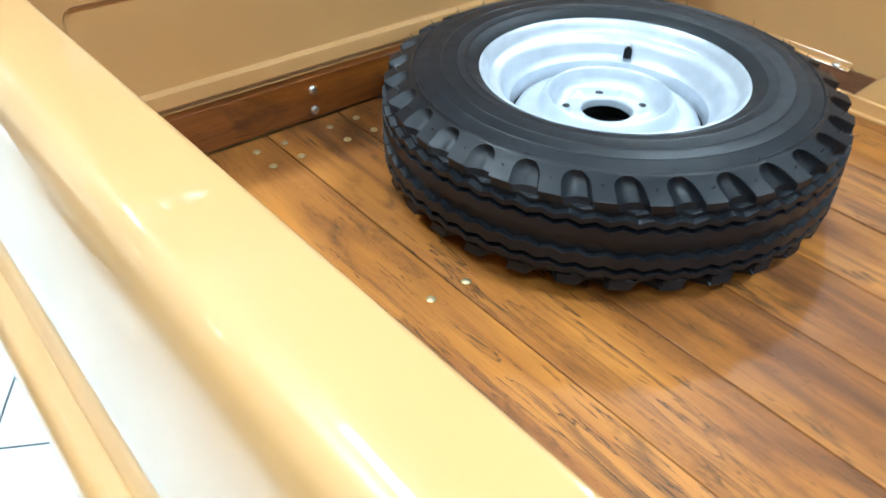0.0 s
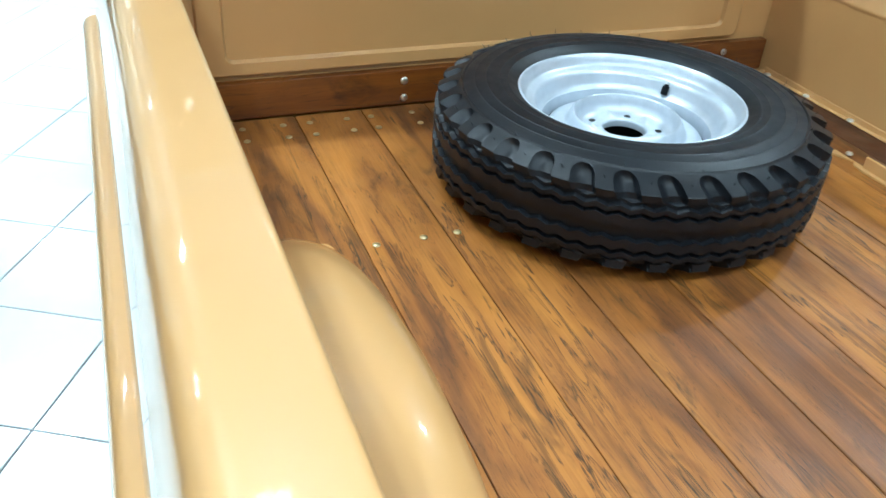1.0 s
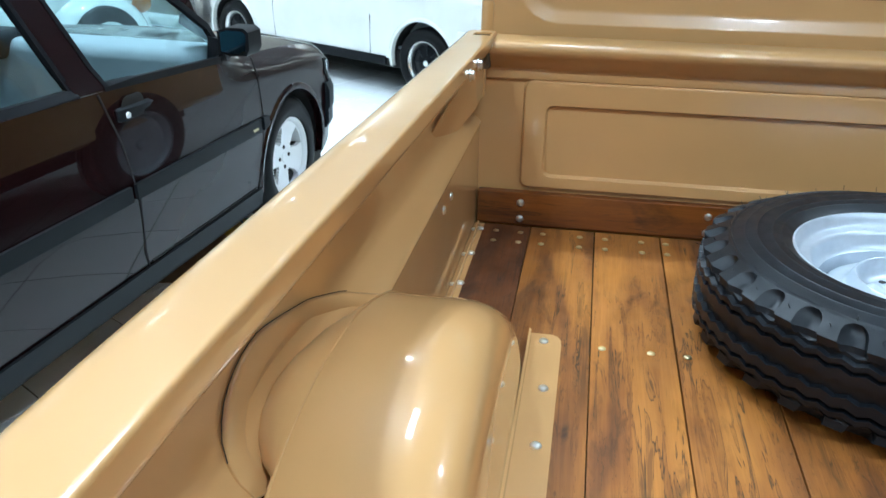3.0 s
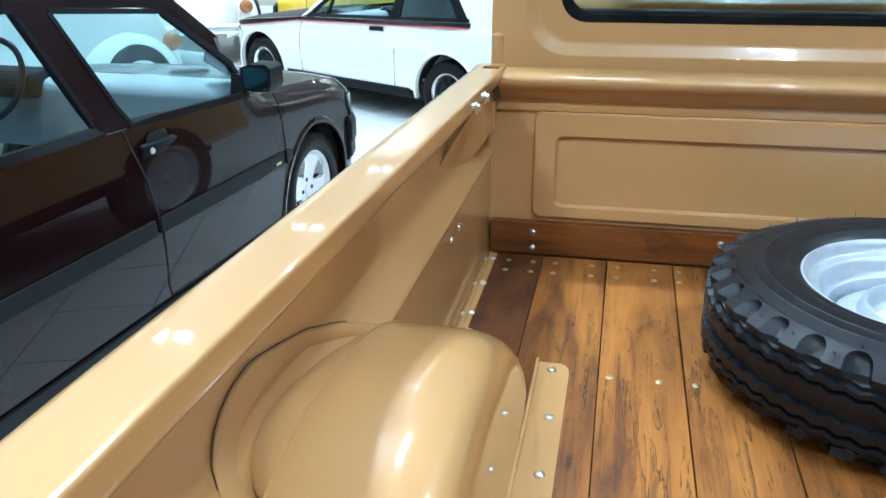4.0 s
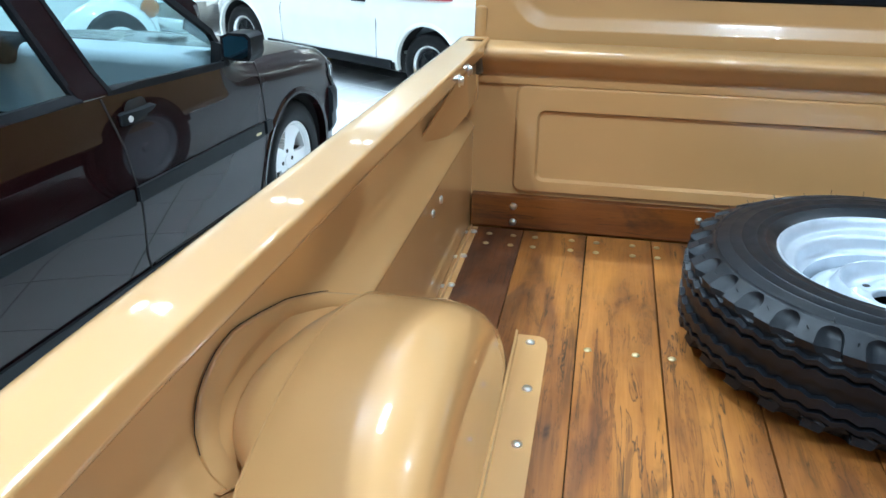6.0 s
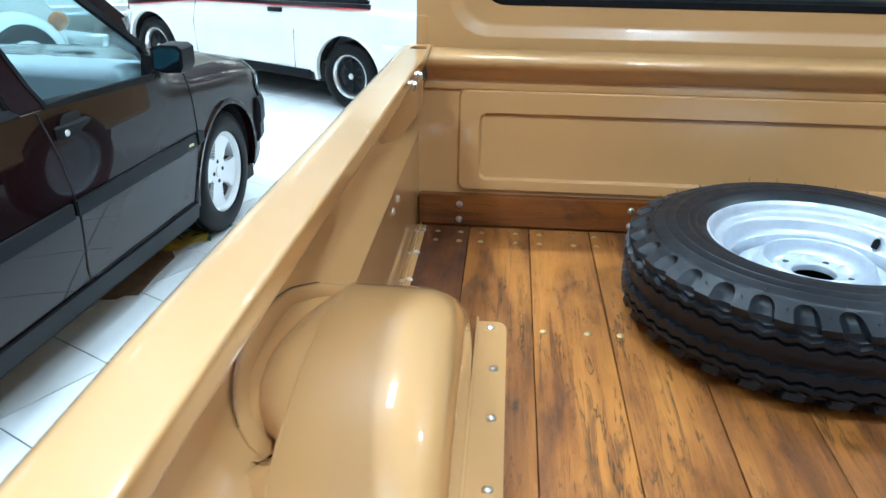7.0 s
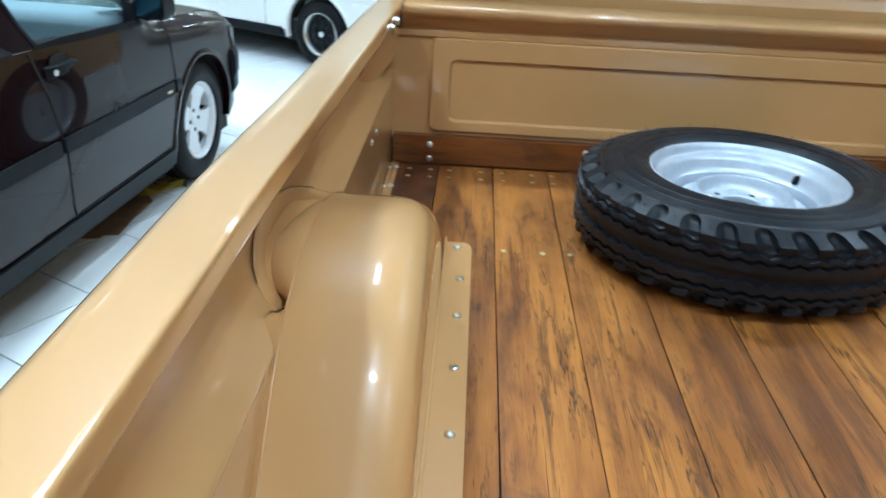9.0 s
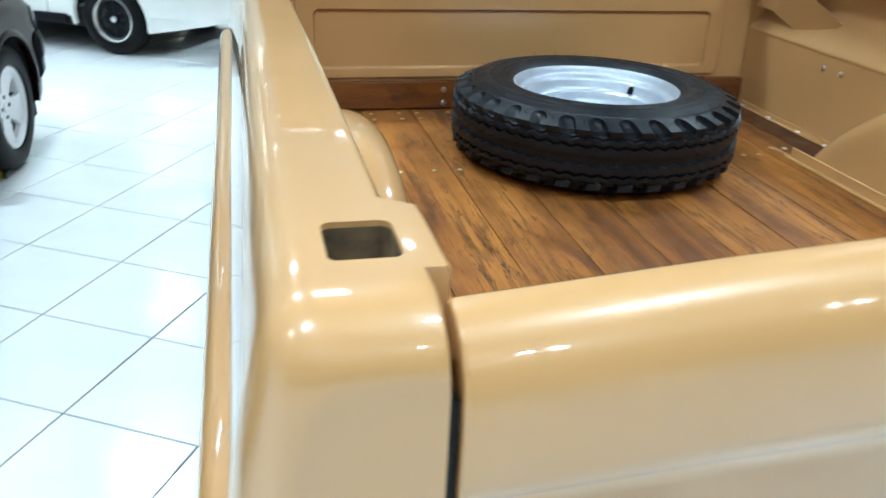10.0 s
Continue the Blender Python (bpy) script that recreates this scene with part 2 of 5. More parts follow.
def thing(name, label, category, m=None, group="", kind=""):
    ob = new(name)
    ob.empty_display_size = 0.1
    if m is not None:
        ob.matrix_basis = m
    return tagged(ob, label, category, group, kind)


def box(x0, x1, y0, y1, z0, z1, bevel=0.0, seg=2, bm=None):
    own = bmesh.new()
    bmesh.ops.create_cube(own, size=1)
    for v in own.verts:
        v.co = ((x0 + x1) / 2 + v.co.x * (x1 - x0), (y0 + y1) / 2 + v.co.y * (y1 - y0), (z0 + z1) / 2 + v.co.z * (z1 - z0))
    if bevel:
        bmesh.ops.bevel(own, geom=own.edges[:], offset=bevel, segments=seg, affect="EDGES", profile=0.5)
    if bm is None:
        return own
    me = bpy.data.meshes.new("joined")
    own.to_mesh(me)
    bm.from_mesh(me)
    bpy.data.meshes.remove(me)
    own.free()
    return bm


def merge(bm, other, m=None):
    me = bpy.data.meshes.new("joined")
    if m is not None:
        bmesh.ops.transform(other, matrix=m, verts=other.verts)
    other.to_mesh(me)
    bm.from_mesh(me)
    bpy.data.meshes.remove(me)
    other.free()
    return bm


def loft(loops, closed=True, caps=True, bm=None):
    """Skin between loops of equal length."""
    bm = bm or bmesh.new()
    rows = [[bm.verts.new(p) for p in loop] for loop in loops]
    n = len(rows[0])
    for a, b in zip(rows, rows[1:]):
        for i in range(n if closed else n - 1):
            j = (i + 1) % n
            bm.faces.new((a[i], a[j], b[j], b[i]))
    if caps and closed:
        bm.faces.new(rows[0])
        bm.faces.new(rows[-1])
    return bm


def revolve(profile, n=64, bm=None, closed=False):
    """Turns (radius, height) points about z."""
    bm = bm or bmesh.new()
    rows = []
    for k in range(n):
        a = 2 * math.pi * k / n
        rows.append([bm.verts.new((r * math.cos(a), r * math.sin(a), z)) for r, z in profile])
    m = len(profile)
    for k in range(n):
        a, b = rows[k], rows[(k + 1) % n]
        for i in range(m if closed else m - 1):
            j = (i + 1) % m
            try:
                bm.faces.new((a[i], b[i], b[j], a[j]))
            except ValueError:
                pass
    return bm


def tube(points, r, n=8, bm=None):
    """A round bar along points."""
    bm = bm or bmesh.new()
    pts = [Vector(p) for p in points]
    loops = []
    for i, p in enumerate(pts):
        d = (pts[min(i + 1, len(pts) - 1)] - pts[max(i - 1, 0)]).normalized()
        side = d.cross(Vector((0.13, 0.21, 1))).normalized()
        up = side.cross(d)
        loops.append([p + r * (math.cos(2 * math.pi * k / n) * side + math.sin(2 * math.pi * k / n) * up) for k in range(n)])
    return loft(loops, bm=bm)


def plate(outline, du=0.12, dz=0.05):
    """A flat sheet in (u, 0, z) from an outline, cut into a grid."""
    bm = bmesh.new()
    bm.faces.new([bm.verts.new((u, 0, z)) for u, z in outline])
    us, zs = [p[0] for p in outline], [p[1] for p in outline]
    k = math.ceil(min(us) / du)
    while k * du < max(us):
        bmesh.ops.bisect_plane(bm, geom=bm.verts[:] + bm.edges[:] + bm.faces[:], plane_co=(k * du, 0, 0), plane_no=(1, 0, 0))
        k += 1
    k = math.ceil(min(zs) / dz)
    while k * dz < max(zs):
        bmesh.ops.bisect_plane(bm, geom=bm.verts[:] + bm.edges[:] + bm.faces[:], plane_co=(0, 0, k * dz), plane_no=(0, 0, 1))
        k += 1
    return bm


def thicken(bm, depth):
    """Gives a sheet depth along +y."""
    made = bmesh.ops.extrude_face_region(bm, geom=bm.faces[:])
    for v in made["geom"]:
        if isinstance(v, bmesh.types.BMVert):
            v.co.y += depth
    return bm


def arc(cx, cz, r, a0, a1, n):
    return [(cx + r * math.cos(radians(a0 + (a1 - a0) * i / n)), cz + r * math.sin(radians(a0 + (a1 - a0) * i / n))) for i in range(n + 1)]


def rounded(x0, x1, z0, z1, r, n=5):
    """An outline of a rectangle with round corners, anticlockwise."""
    return (arc(x1 - r, z1 - r, r, 0, 90, n) + arc(x0 + r, z1 - r, r, 90, 180, n) + arc(x0 + r, z0 + r, r, 180, 270, n) + arc(x1 - r, z0 + r, r, 270, 360, n))


# ---- the room ----
floor = tagged(part("floor", box(-14, 12, -9, 11.4, -0.12, -0.004), GROUT), "glossy white ceramic tile floor with grey joints", "floor", kind="structure")
WALL_DARK = node_material("dark_grey_wall_paint", (0.10, 0.10, 0.10), 0.7)
n_ = noise_node(WALL_DARK, 2.0, 4.0)
into(WALL_DARK, "Base Color", ramp_node(WALL_DARK, n_.outputs["Fac"], ((0.3, (0.045, 0.045, 0.045)), (0.7, (0.06, 0.06, 0.06)))).outputs["Color"])
WALL_GREY = node_material("grey_wall_paint", (0.16, 0.155, 0.17), 0.7)
n_ = noise_node(WALL_GREY, 2.0, 4.0)
into(WALL_GREY, "Base Color", ramp_node(WALL_GREY, n_.outputs["Fac"], ((0.3, (0.15, 0.145, 0.16)), (0.7, (0.18, 0.175, 0.19)))).outputs["Color"])
for nm, b in (("wall_north", (-14.2, 12.2, 11.4, 11.6)), ("wall_south", (-14.2, 12.2, -9.2, -9)), ("wall_west", (-14.2, -14, -9, 11.4)), ("wall_east", (12, 12.2, -9, 11.4))):
    tagged(part(nm, box(b[0], b[1], b[2], b[3], -0.1, 4.2), WALL_DARK if nm == "wall_south" else WALL_GREY if nm == "wall_east" else WALL), "plain painted showroom wall", "wall", kind="structure")
tagged(part("ceiling", box(-14.2, 12.2, -9.2, 11.6, 4.2, 4.4), CEILING), "grey painted showroom ceiling", "ceiling", kind="structure")


tagged(part("baseboard", box(-14, 12, 11.36, 11.398, 0.0, 0.14, 0.006), FIXTURE), "white painted skirting along the wall", "baseboard", kind="structure")


def ceiling_lamp():
    lamp = thing("ceiling_light", "white ceiling fixture with two lit round lamps", "ceiling light", group="ceiling lights")
    part("housing", box(-0.24, 0.24, -0.13, 0.13, -0.02, 0.0, 0.004), FIXTURE, lamp, smooth=False)
    for sx in (-0.12, 0.12):
        shade = part("shade", revolve([(0.098, -0.02), (0.102, -0.094), (0.097, -0.094), (0.082, -0.03)], 20), FIXTURE, lamp)
        shade.matrix_basis = pose(sx, 0, 0)
        bulb = part("bulb", revolve([(0.0001, -0.040), (0.045, -0.038), (0.072, -0.030)], 16), LAMP_GLOW, lamp, "glowing white lamp")
        bulb.matrix_basis = pose(sx, 0, 0)
    return lamp


def panel_lamp():
    lamp = thing("ceiling_panel_light", "rectangular white fluorescent ceiling panel, lit", "ceiling light", group="ceiling panel lights")
    b = bmesh.new()
    loops = []
    for w, l, z in ((0.23, 0.50, 0.0), (0.23, 0.50, -0.10), (0.222, 0.492, -0.10), (0.21, 0.48, -0.03)):
        loops.append([(-w, -l, z), (w, -l, z), (w, l, z), (-w, l, z)])
    loft(loops, caps=False, bm=b)
    part("housing", b, FIXTURE, lamp, smooth=False)
    part("diffuser", box(-0.21, 0.21, -0.48, 0.48, -0.034, -0.03), PANEL_GLOW, lamp, "glowing white diffuser", smooth=False)
    return lamp


lamp = ceiling_lamp()
LAMPS = [(0.45 + 2.4 * i, 0.80 + 3.4 * j) for i in range(-6, 2) for j in range(-2, 4) if (i, j) != (0, 0)]  # none over the truck's cab
lamp.matrix_basis = pose(*LAMPS[0], 4.2)
for x, y in LAMPS[1:]:
    copy_thing(lamp, pose(x, y, 4.2))
panel = panel_lamp()
panel.matrix_basis = pose(-0.62, 0.75, 4.2)

# ---- the pickup truck ----
AC, AZ, AR = -1.15, 0.33, 0.685  # wheel arches: centre along the bed, its height, radius
BF = 0.71  # top of the deck
truck = thing("pickup_truck", "tan pickup truck with a varnished wooden cargo bed", "pickup truck", pose(0, 0, 0))


def rise(y, z):
    """The side rails climb a little towards the tail."""
    return z + (0.031 * min(max(-y, 0), 1.5) + 0.006 * max(-y - 1.5, 0)) * min(max((z - 0.95) / 0.15, 0), 1)


SIDE = [(-0.808, 0.6600), (-0.808, 0.8000), (-0.808, 0.9390), (-0.8072, 0.9430), (-0.8055, 0.9460), (-0.8050, 0.9493), (-0.8058, 0.9519), (-0.8080, 0.9542), (-0.8115, 0.9576), (-0.817, 0.9622), (-0.824, 0.9687), (-0.831, 0.9774), (-0.8375, 0.9880), (-0.843, 1.0010), (-0.8475, 1.0162), (-0.851, 1.0344), (-0.8535, 1.0572), (-0.8545, 1.0800), (-0.852, 1.104), (-0.846, 1.119),
        (-0.838, 1.127), (-0.800, 1.134), (-0.7885, 1.136), (-0.783, 1.139), (-0.7795, 1.145), (-0.7785, 1.150), (-0.7775, 1.1700), (-0.7781, 1.1728), (-0.7797, 1.1744), (-0.7822, 1.175), (-0.7845, 1.175), (-0.8240, 1.175),
        (-0.830, 1.175), (-0.8395, 1.1742), (-0.8475, 1.1710), (-0.8540, 1.1652), (-0.8590, 1.157), (-0.8635, 1.144), (-0.8685, 1.122), (-0.8735, 1.098), (-0.8780, 1.074), (-0.8818, 1.052), (-0.8845, 1.032), (-0.8862, 1.014), (-0.8870, 0.998), (-0.8876, 0.984), (-0.8882, 0.974), (-0.8888, 0.9665),
        (-0.8895, 0.9600), (-0.8900, 0.9520), (-0.8925, 0.9505), (-0.902, 0.9485), (-0.910, 0.9435), (-0.916, 0.935), (-0.9195, 0.924), (-0.920, 0.912), (-0.9175, 0.897), (-0.911, 0.885), (-0.902, 0.878), (-0.897, 0.872), (-0.896, 0.82), (-0.896, 0.45), (-0.882, 0.45), (-0.882, 0.66)]
HOLE = (-2.012, -2.064)
FRONT_HOLE = (0.018, -0.026)


def bed_side(sign):
    bm = bmesh.new()
    ys = [0.045, 0.030, FRONT_HOLE[0], FRONT_HOLE[1], -0.04, -0.25, -0.5, -0.62] + [AC + 0.40 - 0.040 * k for k in range(21)] + [-1.75, -1.95, -1.974, -1.980, -1.990, HOLE[0], HOLE[1], -2.068, -2.076, -2.0785]
    stations = [(y, 0.0, 0.0) for y in ys]
    rows = []
    for y, drop, tail in stations:
        row = []
        for x, z in SIDE:
            zz = rise(y, z)
            if x > -0.86 and 0.905 < z < 1.03:
                # the ledge inside
                zz += 0.012 * min(1, (1.03 - z) / 0.06)
            if z < 0.5 and abs(y - AC) < 0.40:
                zz = max(zz, 0.30 + math.sqrt(0.40 ** 2 - (y - AC) ** 2))
            if -0.784 < x < -0.777 and z > 1.13:
                # the rail widens into the latch plate
                x += 0.022 * min(max((-1.974 - y) / 0.014, 0), 1) if y > -2.077 else 0.019
            if z == 1.175 and x in (-0.7845, -0.8240):
                # the rear pocket sits a little further in
                x += (0.0055 if x > -0.8 else 0.0030) * min(max((-1.980 - y) / 0.010, 0), 1)
            row.append(bm.verts.new((sign * -x if sign > 0 else x, y, zz)))
        rows.append(row)
    top = SIDE.index((-0.7845, 1.175))
    n = len(SIDE)
    for r, (a, b) in enumerate(zip(rows, rows[1:])):
        for i in range(n):
            j = (i + 1) % n
            if ys[min(r, len(ys) - 1)] in (HOLE[0], FRONT_HOLE[0]) and i == top:
                continue
            bm.faces.new((a[i], a[j], b[j], b[i]))
    bm.faces.new(rows[0])
    bm.faces.new(rows[-1])
    side = part("bed_side", bm, TAN, truck, "tan painted steel bed side with a flat top rail", angle=50)
    # the stake pocket: four walls and a bottom inside the hole
    for ya, yb in (HOLE, FRONT_HOLE):
        x0, x1 = sorted((sign * 0.7790, sign * 0.8210) if ya < -1 else (sign * 0.7845, sign * 0.8240))
        w = bmesh.new()
        za, zb = rise(ya, 1.175), 0.99 if ya < -1 else 1.10
        rim_ = rounded(x0, x1, yb, ya, 0.007, 4)
        edge = [(min(max(x0 + (x - x0), x0), x1), y) for x, y in rim_]
        square = []
        cx, cy = (x0 + x1) / 2, (ya + yb) / 2
        for x, y in rim_:
            k = 1 / max(abs(x - cx) / ((x1 - x0) / 2), abs(y - cy) / ((ya - yb) / 2))
            square.append((cx + (x - cx) * k, cy + (y - cy) * k, za))
        loft([square, [(x, y, za) for x, y in edge], [(x, y, za - 0.004) for x, y in edge]], caps=False, bm=w)
        deep = bmesh.new()
        loft([[(x, y, za - 0.004) for x, y in edge], [(x, y, zb) for x, y in edge], [(cx + (x - cx) * 0.02, cy + (y - cy) * 0.02, zb) for x, y in edge]], caps=False, bm=deep)
        pocket = part("stake_pocket", w, TAN, side, smooth=False)
        # the lining's dark colour stands in for the shade down the hole
        part("pocket_lining", deep, POCKET_SHADE, pocket, "inside of the pocket, coloured dark brown for its shade", smooth=False)
    # corner post that closes the tail end, rounded towards the back
    s = sign
    post = bmesh.new()
    k0 = SIDE.index((-0.830, 1.175))
    outer = SIDE[k0:SIDE.index((-0.896, 0.45)) + 1]
    shape = [(-0.768, 0.45), (-0.768, 0.8), (-0.768, 1.165), (-0.769, 1.172), (-0.772, 1.175), (-0.79, 1.175), (-0.81, 1.175)] + outer
    loops = []
    for a in [-1] + list(range(0, 91, 9)):
        q = radians(max(a, 0))
        y = -2.0785 if a < 0 else -2.090 - 0.044 * math.sin(q)
        inn = 1 - math.cos(q)
        row = []
        for x, z in shape:
            x = -0.768 + (x + 0.768) * (1 - 0.25 * inn)
            row.append((s * -x, y, rise(y, z) - 0.036 * inn * min(max((z - 0.95) / 0.2, 0), 1)))
        loops.append(row)
    loft(loops, bm=post)
    part("corner_post", post, TAN, side, angle=60)
    # dark strip added in the tailgate gap to stand in for its shade
    part("gap_shade", box(*sorted((s * 0.7612, s * 0.7676)), -2.128, -2.088, 0.66, 1.172), DARK, side)
    return side


left_side, right_side = bed_side(-1), bed_side(1)


def screw_mesh(r, h, n=10):
    b = revolve([(r, 0), (r, h * 0.35), (r * 0.8, h * 0.8), (r * 0.4, h), (0.0001, h * 1.02)], n)
    return b


bolt_brass = None


def bolt(parent, x, y, z, rx=0, ry=0, rz=0, big=False, brass=True):
    global bolt_brass, bolt_steel, bolt_big
    if bolt_brass is None:
        bolt_brass = part("bolt", screw_mesh(0.0075, 0.003), BRASS, truck)
        bolt_brass.matrix_basis = pose(-0.35, -2.0, BF - 0.03)
        bolt_steel = part("bolt", screw_mesh(0.009, 0.005), CHROME, truck)
        bolt_steel.matrix_basis = pose(-0.45, -2.0, BF - 0.03)
        b = revolve([(0.0125, 0), (0.0125, 0.0018), (0.009, 0.0022)], 16)
        merge(b, revolve([(0.009, 0.0018), (0.009, 0.0072), (0.0078, 0.0085), (0.0001, 0.009)], 6))
        bolt_big = part("bolt", b, CHROME, truck, smooth=False)
        bolt_big.matrix_basis = pose(-0.4, -2.0, BF - 0.03)
    m = bolt_big if big else bolt_brass if brass else bolt_steel
    return share("bolt", m, pose(x, y, z, rx, ry, rz), parent)


# bulkhead with two nested pressings, and the rolled cap on top of it
def bulkhead():
    bm = bmesh.new()
    y0 = 0.028
    wide = rounded(-0.808, 0.808, 0.66, 1.115, 0.0005)
    loops = [wide]
    for x, za, zb, r, y in ((0.706, 0.803, 1.073, 0.022, y0), (0.7045, 0.8045, 1.0715, 0.021, y0 - 0.0010), (0.7020, 0.8070, 1.0690, 0.019, y0 - 0.0080), (0.7000, 0.8090, 1.0670, 0.018, y0 - 0.0092), (0.6960, 0.8130, 1.0630, 0.017, y0 - 0.0095),
                            (0.652, 0.834, 1.014, 0.020, y0 - 0.0095), (0.6505, 0.8355, 1.0125, 0.019, y0 - 0.0085), (0.6465, 0.8395, 1.0085, 0.017, y0 + 0.0005), (0.645, 0.841, 1.007, 0.016, y0 + 0.0015)):
        loops.append((rounded(-x, x, za, zb, r), y))
    rows = [[bm.verts.new((x, y0, z)) for x, z in wide]]
    for outline, y in loops[1:]:
        rows.append([bm.verts.new((x, y, z)) for x, z in outline])
    for a, b in zip(rows, rows[1:]):
        for i in range(len(a)):
            j = (i + 1) % len(a)
            bm.faces.new((a[i], a[j], b[j], b[i]))
    bm.faces.new(rows[-1])
    back = [bm.verts.new((x, y0 + 0.03, z)) for x, z in wide]
    for i in range(len(back)):
        j = (i + 1) % len(back)
        bm.faces.new((rows[0][j], rows[0][i], back[i], back[j]))
    bm.faces.new(back)
    wall = part("bulkhead", bm, TAN, truck, "tan front wall of the bed with pressed panel", angle=50)
    prof = [(0.03, 1.068), (0.022, 1.070), (0.0185, 1.074), (0.0185, 1.094), (0.0165, 1.099), (0.010, 1.106), (-0.004, 1.118), (-0.016, 1.130), (-0.0225, 1.139), (-0.0255, 1.147), (-0.0245, 1.154), (-0.019, 1.160), (-0.009, 1.1635), (0.008, 1.165), (0.032, 1.166), (0.062, 1.166), (0.062, 1.068)]
    cap = loft([[(x, y, z) for y, z in prof] for x in (-0.806, -0.4, 0, 0.4, 0.806)])
    part("rolled_cap", cap, TAN, wall, angle=50)
    for s in (-1, 1):
        part("wall_filler", box(*sorted((s * 0.8065, s * 0.859)), 0.0285, 0.057, 0.90, 1.135), TAN, wall)
    return wall


bulkhead()
board = part("headboard", box(-0.804, 0.800, 0.0, 0.026, BF + 0.002, 0.797, 0.004, 2), BOARD_WOOD, truck, "dark varnished wooden board with bolts")
for x in (-0.697, -0.25, 0.20, 0.66):
    for z in (0.729, 0.771):
        bolt(truck, x, 0.0, z, 90, big=False, brass=False).scale = (1.05,) * 3

# deck: single planks with dark open joints
SEAMS = [-0.806, -0.667, -0.511, -0.356, -0.199, -0.043, 0.113, 0.269, 0.425, 0.581, 0.700, 0.806]
part("deck_underside", box(-0.80, 0.80, -2.06, 0.02, BF - 0.05, BF - 0.022), DARK, truck)
for k, (a, b) in enumerate(zip(SEAMS, SEAMS[1:])):
    w = b - a - 0.0027
    bm = bmesh.new()
    ny = 14
    prof = [(-w / 2, -0.024), (-w / 2, -0.0012), (-w / 2 + 0.0014, 0.0), (-w / 6, 0.0006), (w / 6, 0.0006), (w / 2 - 0.0014, 0.0), (w / 2, -0.0012), (w / 2, -0.024)]
    loops = []
    for i in range(ny + 1):
        y = -1.03 + 2.06 * i / ny
        wob = 0.0005 * math.sin(3.1 * y + k * 1.7)
        loops.append([(x + wob, y, z + 0.0006 * math.sin(2.3 * y + k)) for x, z in prof])
    loft(loops, bm=bm)
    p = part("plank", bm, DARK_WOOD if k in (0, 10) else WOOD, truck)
    p.matrix_basis = pose((a + b) / 2, -1.03 - 0.003, BF)

# deck screws: two rows by the board, one row across the bed and one further back
for x in (-0.749, -0.689, -0.635, -0.546, -0.486, -0.401, -0.344, -0.245, -0.185, -0.09, -0.02, 0.07, 0.135, 0.22, 0.30, 0.38, 0.45, 0.495, 0.545, 0.63, 0.69):
    for y in (-0.046, -0.106):
        bolt(truck, x, y, BF + 0.0006)
    if -0.52 < x < 0.56:
        bolt(truck, x if x > -0.3 else {-0.486: -0.490, -0.401: -0.402, -0.344: -0.337}.get(x, x), -0.56 if x < 0 else -0.53, BF + 0.0006)
        bolt(truck, x, -1.66, BF + 0.0006)


# wheel arches


TUB = [(-0.578, 0.70), (-0.62, 0.762), (-0.68, 0.824), (-0.76, 0.887), (-0.84, 0.938), (-0.92, 0.978), (-1.00, 1.007), (-1.09, 1.028), (-1.18, 1.035), (-1.26, 1.030), (-1.33, 1.014), (-1.39, 0.987), (-1.456, 0.938), (-1.53, 0.862), (-1.60, 0.778), (-1.655, 0.70)]


def tub_line(n=48):
    """The arch's side outline, smoothed, with its outward direction at every step."""
    ys, zs = [p[0] for p in TUB], [p[1] for p in TUB]
    run = np.concatenate([[0], np.cumsum(np.hypot(np.diff(ys), np.diff(zs)))])
    q = np.linspace(0, run[-1], n)
    y, z = np.interp(q, run, ys), np.interp(q, run, zs)
    for _ in range(5):
        y[1:-1] = (y[:-2] + 2 * y[1:-1] + y[2:]) / 4
        z[1:-1] = (z[:-2] + 2 * z[1:-1] + z[2:]) / 4
    dy, dz = np.gradient(y), np.gradient(z)
    k = np.hypot(dy, dz)
    return [(float(a), float(b), float(c), float(d)) for a, b, c, d in zip(y, z, dz / k, -dy / k)]


def even(points, n):
    """n points at even steps along a smoothed line."""
    p = np.array([tuple(q) for q in points])
    run = np.concatenate([[0], np.cumsum(np.linalg.norm(np.diff(p, axis=0), axis=1))])
    q = np.linspace(0, run[-1], n)
    c = np.stack([np.interp(q, run, p[:, k]) for k in range(3)], 1)
    for _ in range(3):
        c[1:-1] = (c[:-2] + 2 * c[1:-1] + c[2:]) / 4
    return [Vector(v) for v in c.tolist()]


def wall_x(y, z):
    """Half width between the upper side walls at a height."""
    inner = [(rise(y, q) + 0.012 * min(1, (1.03 - q) / 0.06) if q < 1.03 else rise(y, q), -x) for x, q in SIDE[6:20]]
    return float(np.interp(z, [p[0] for p in inner], [p[1] for p in inner]))


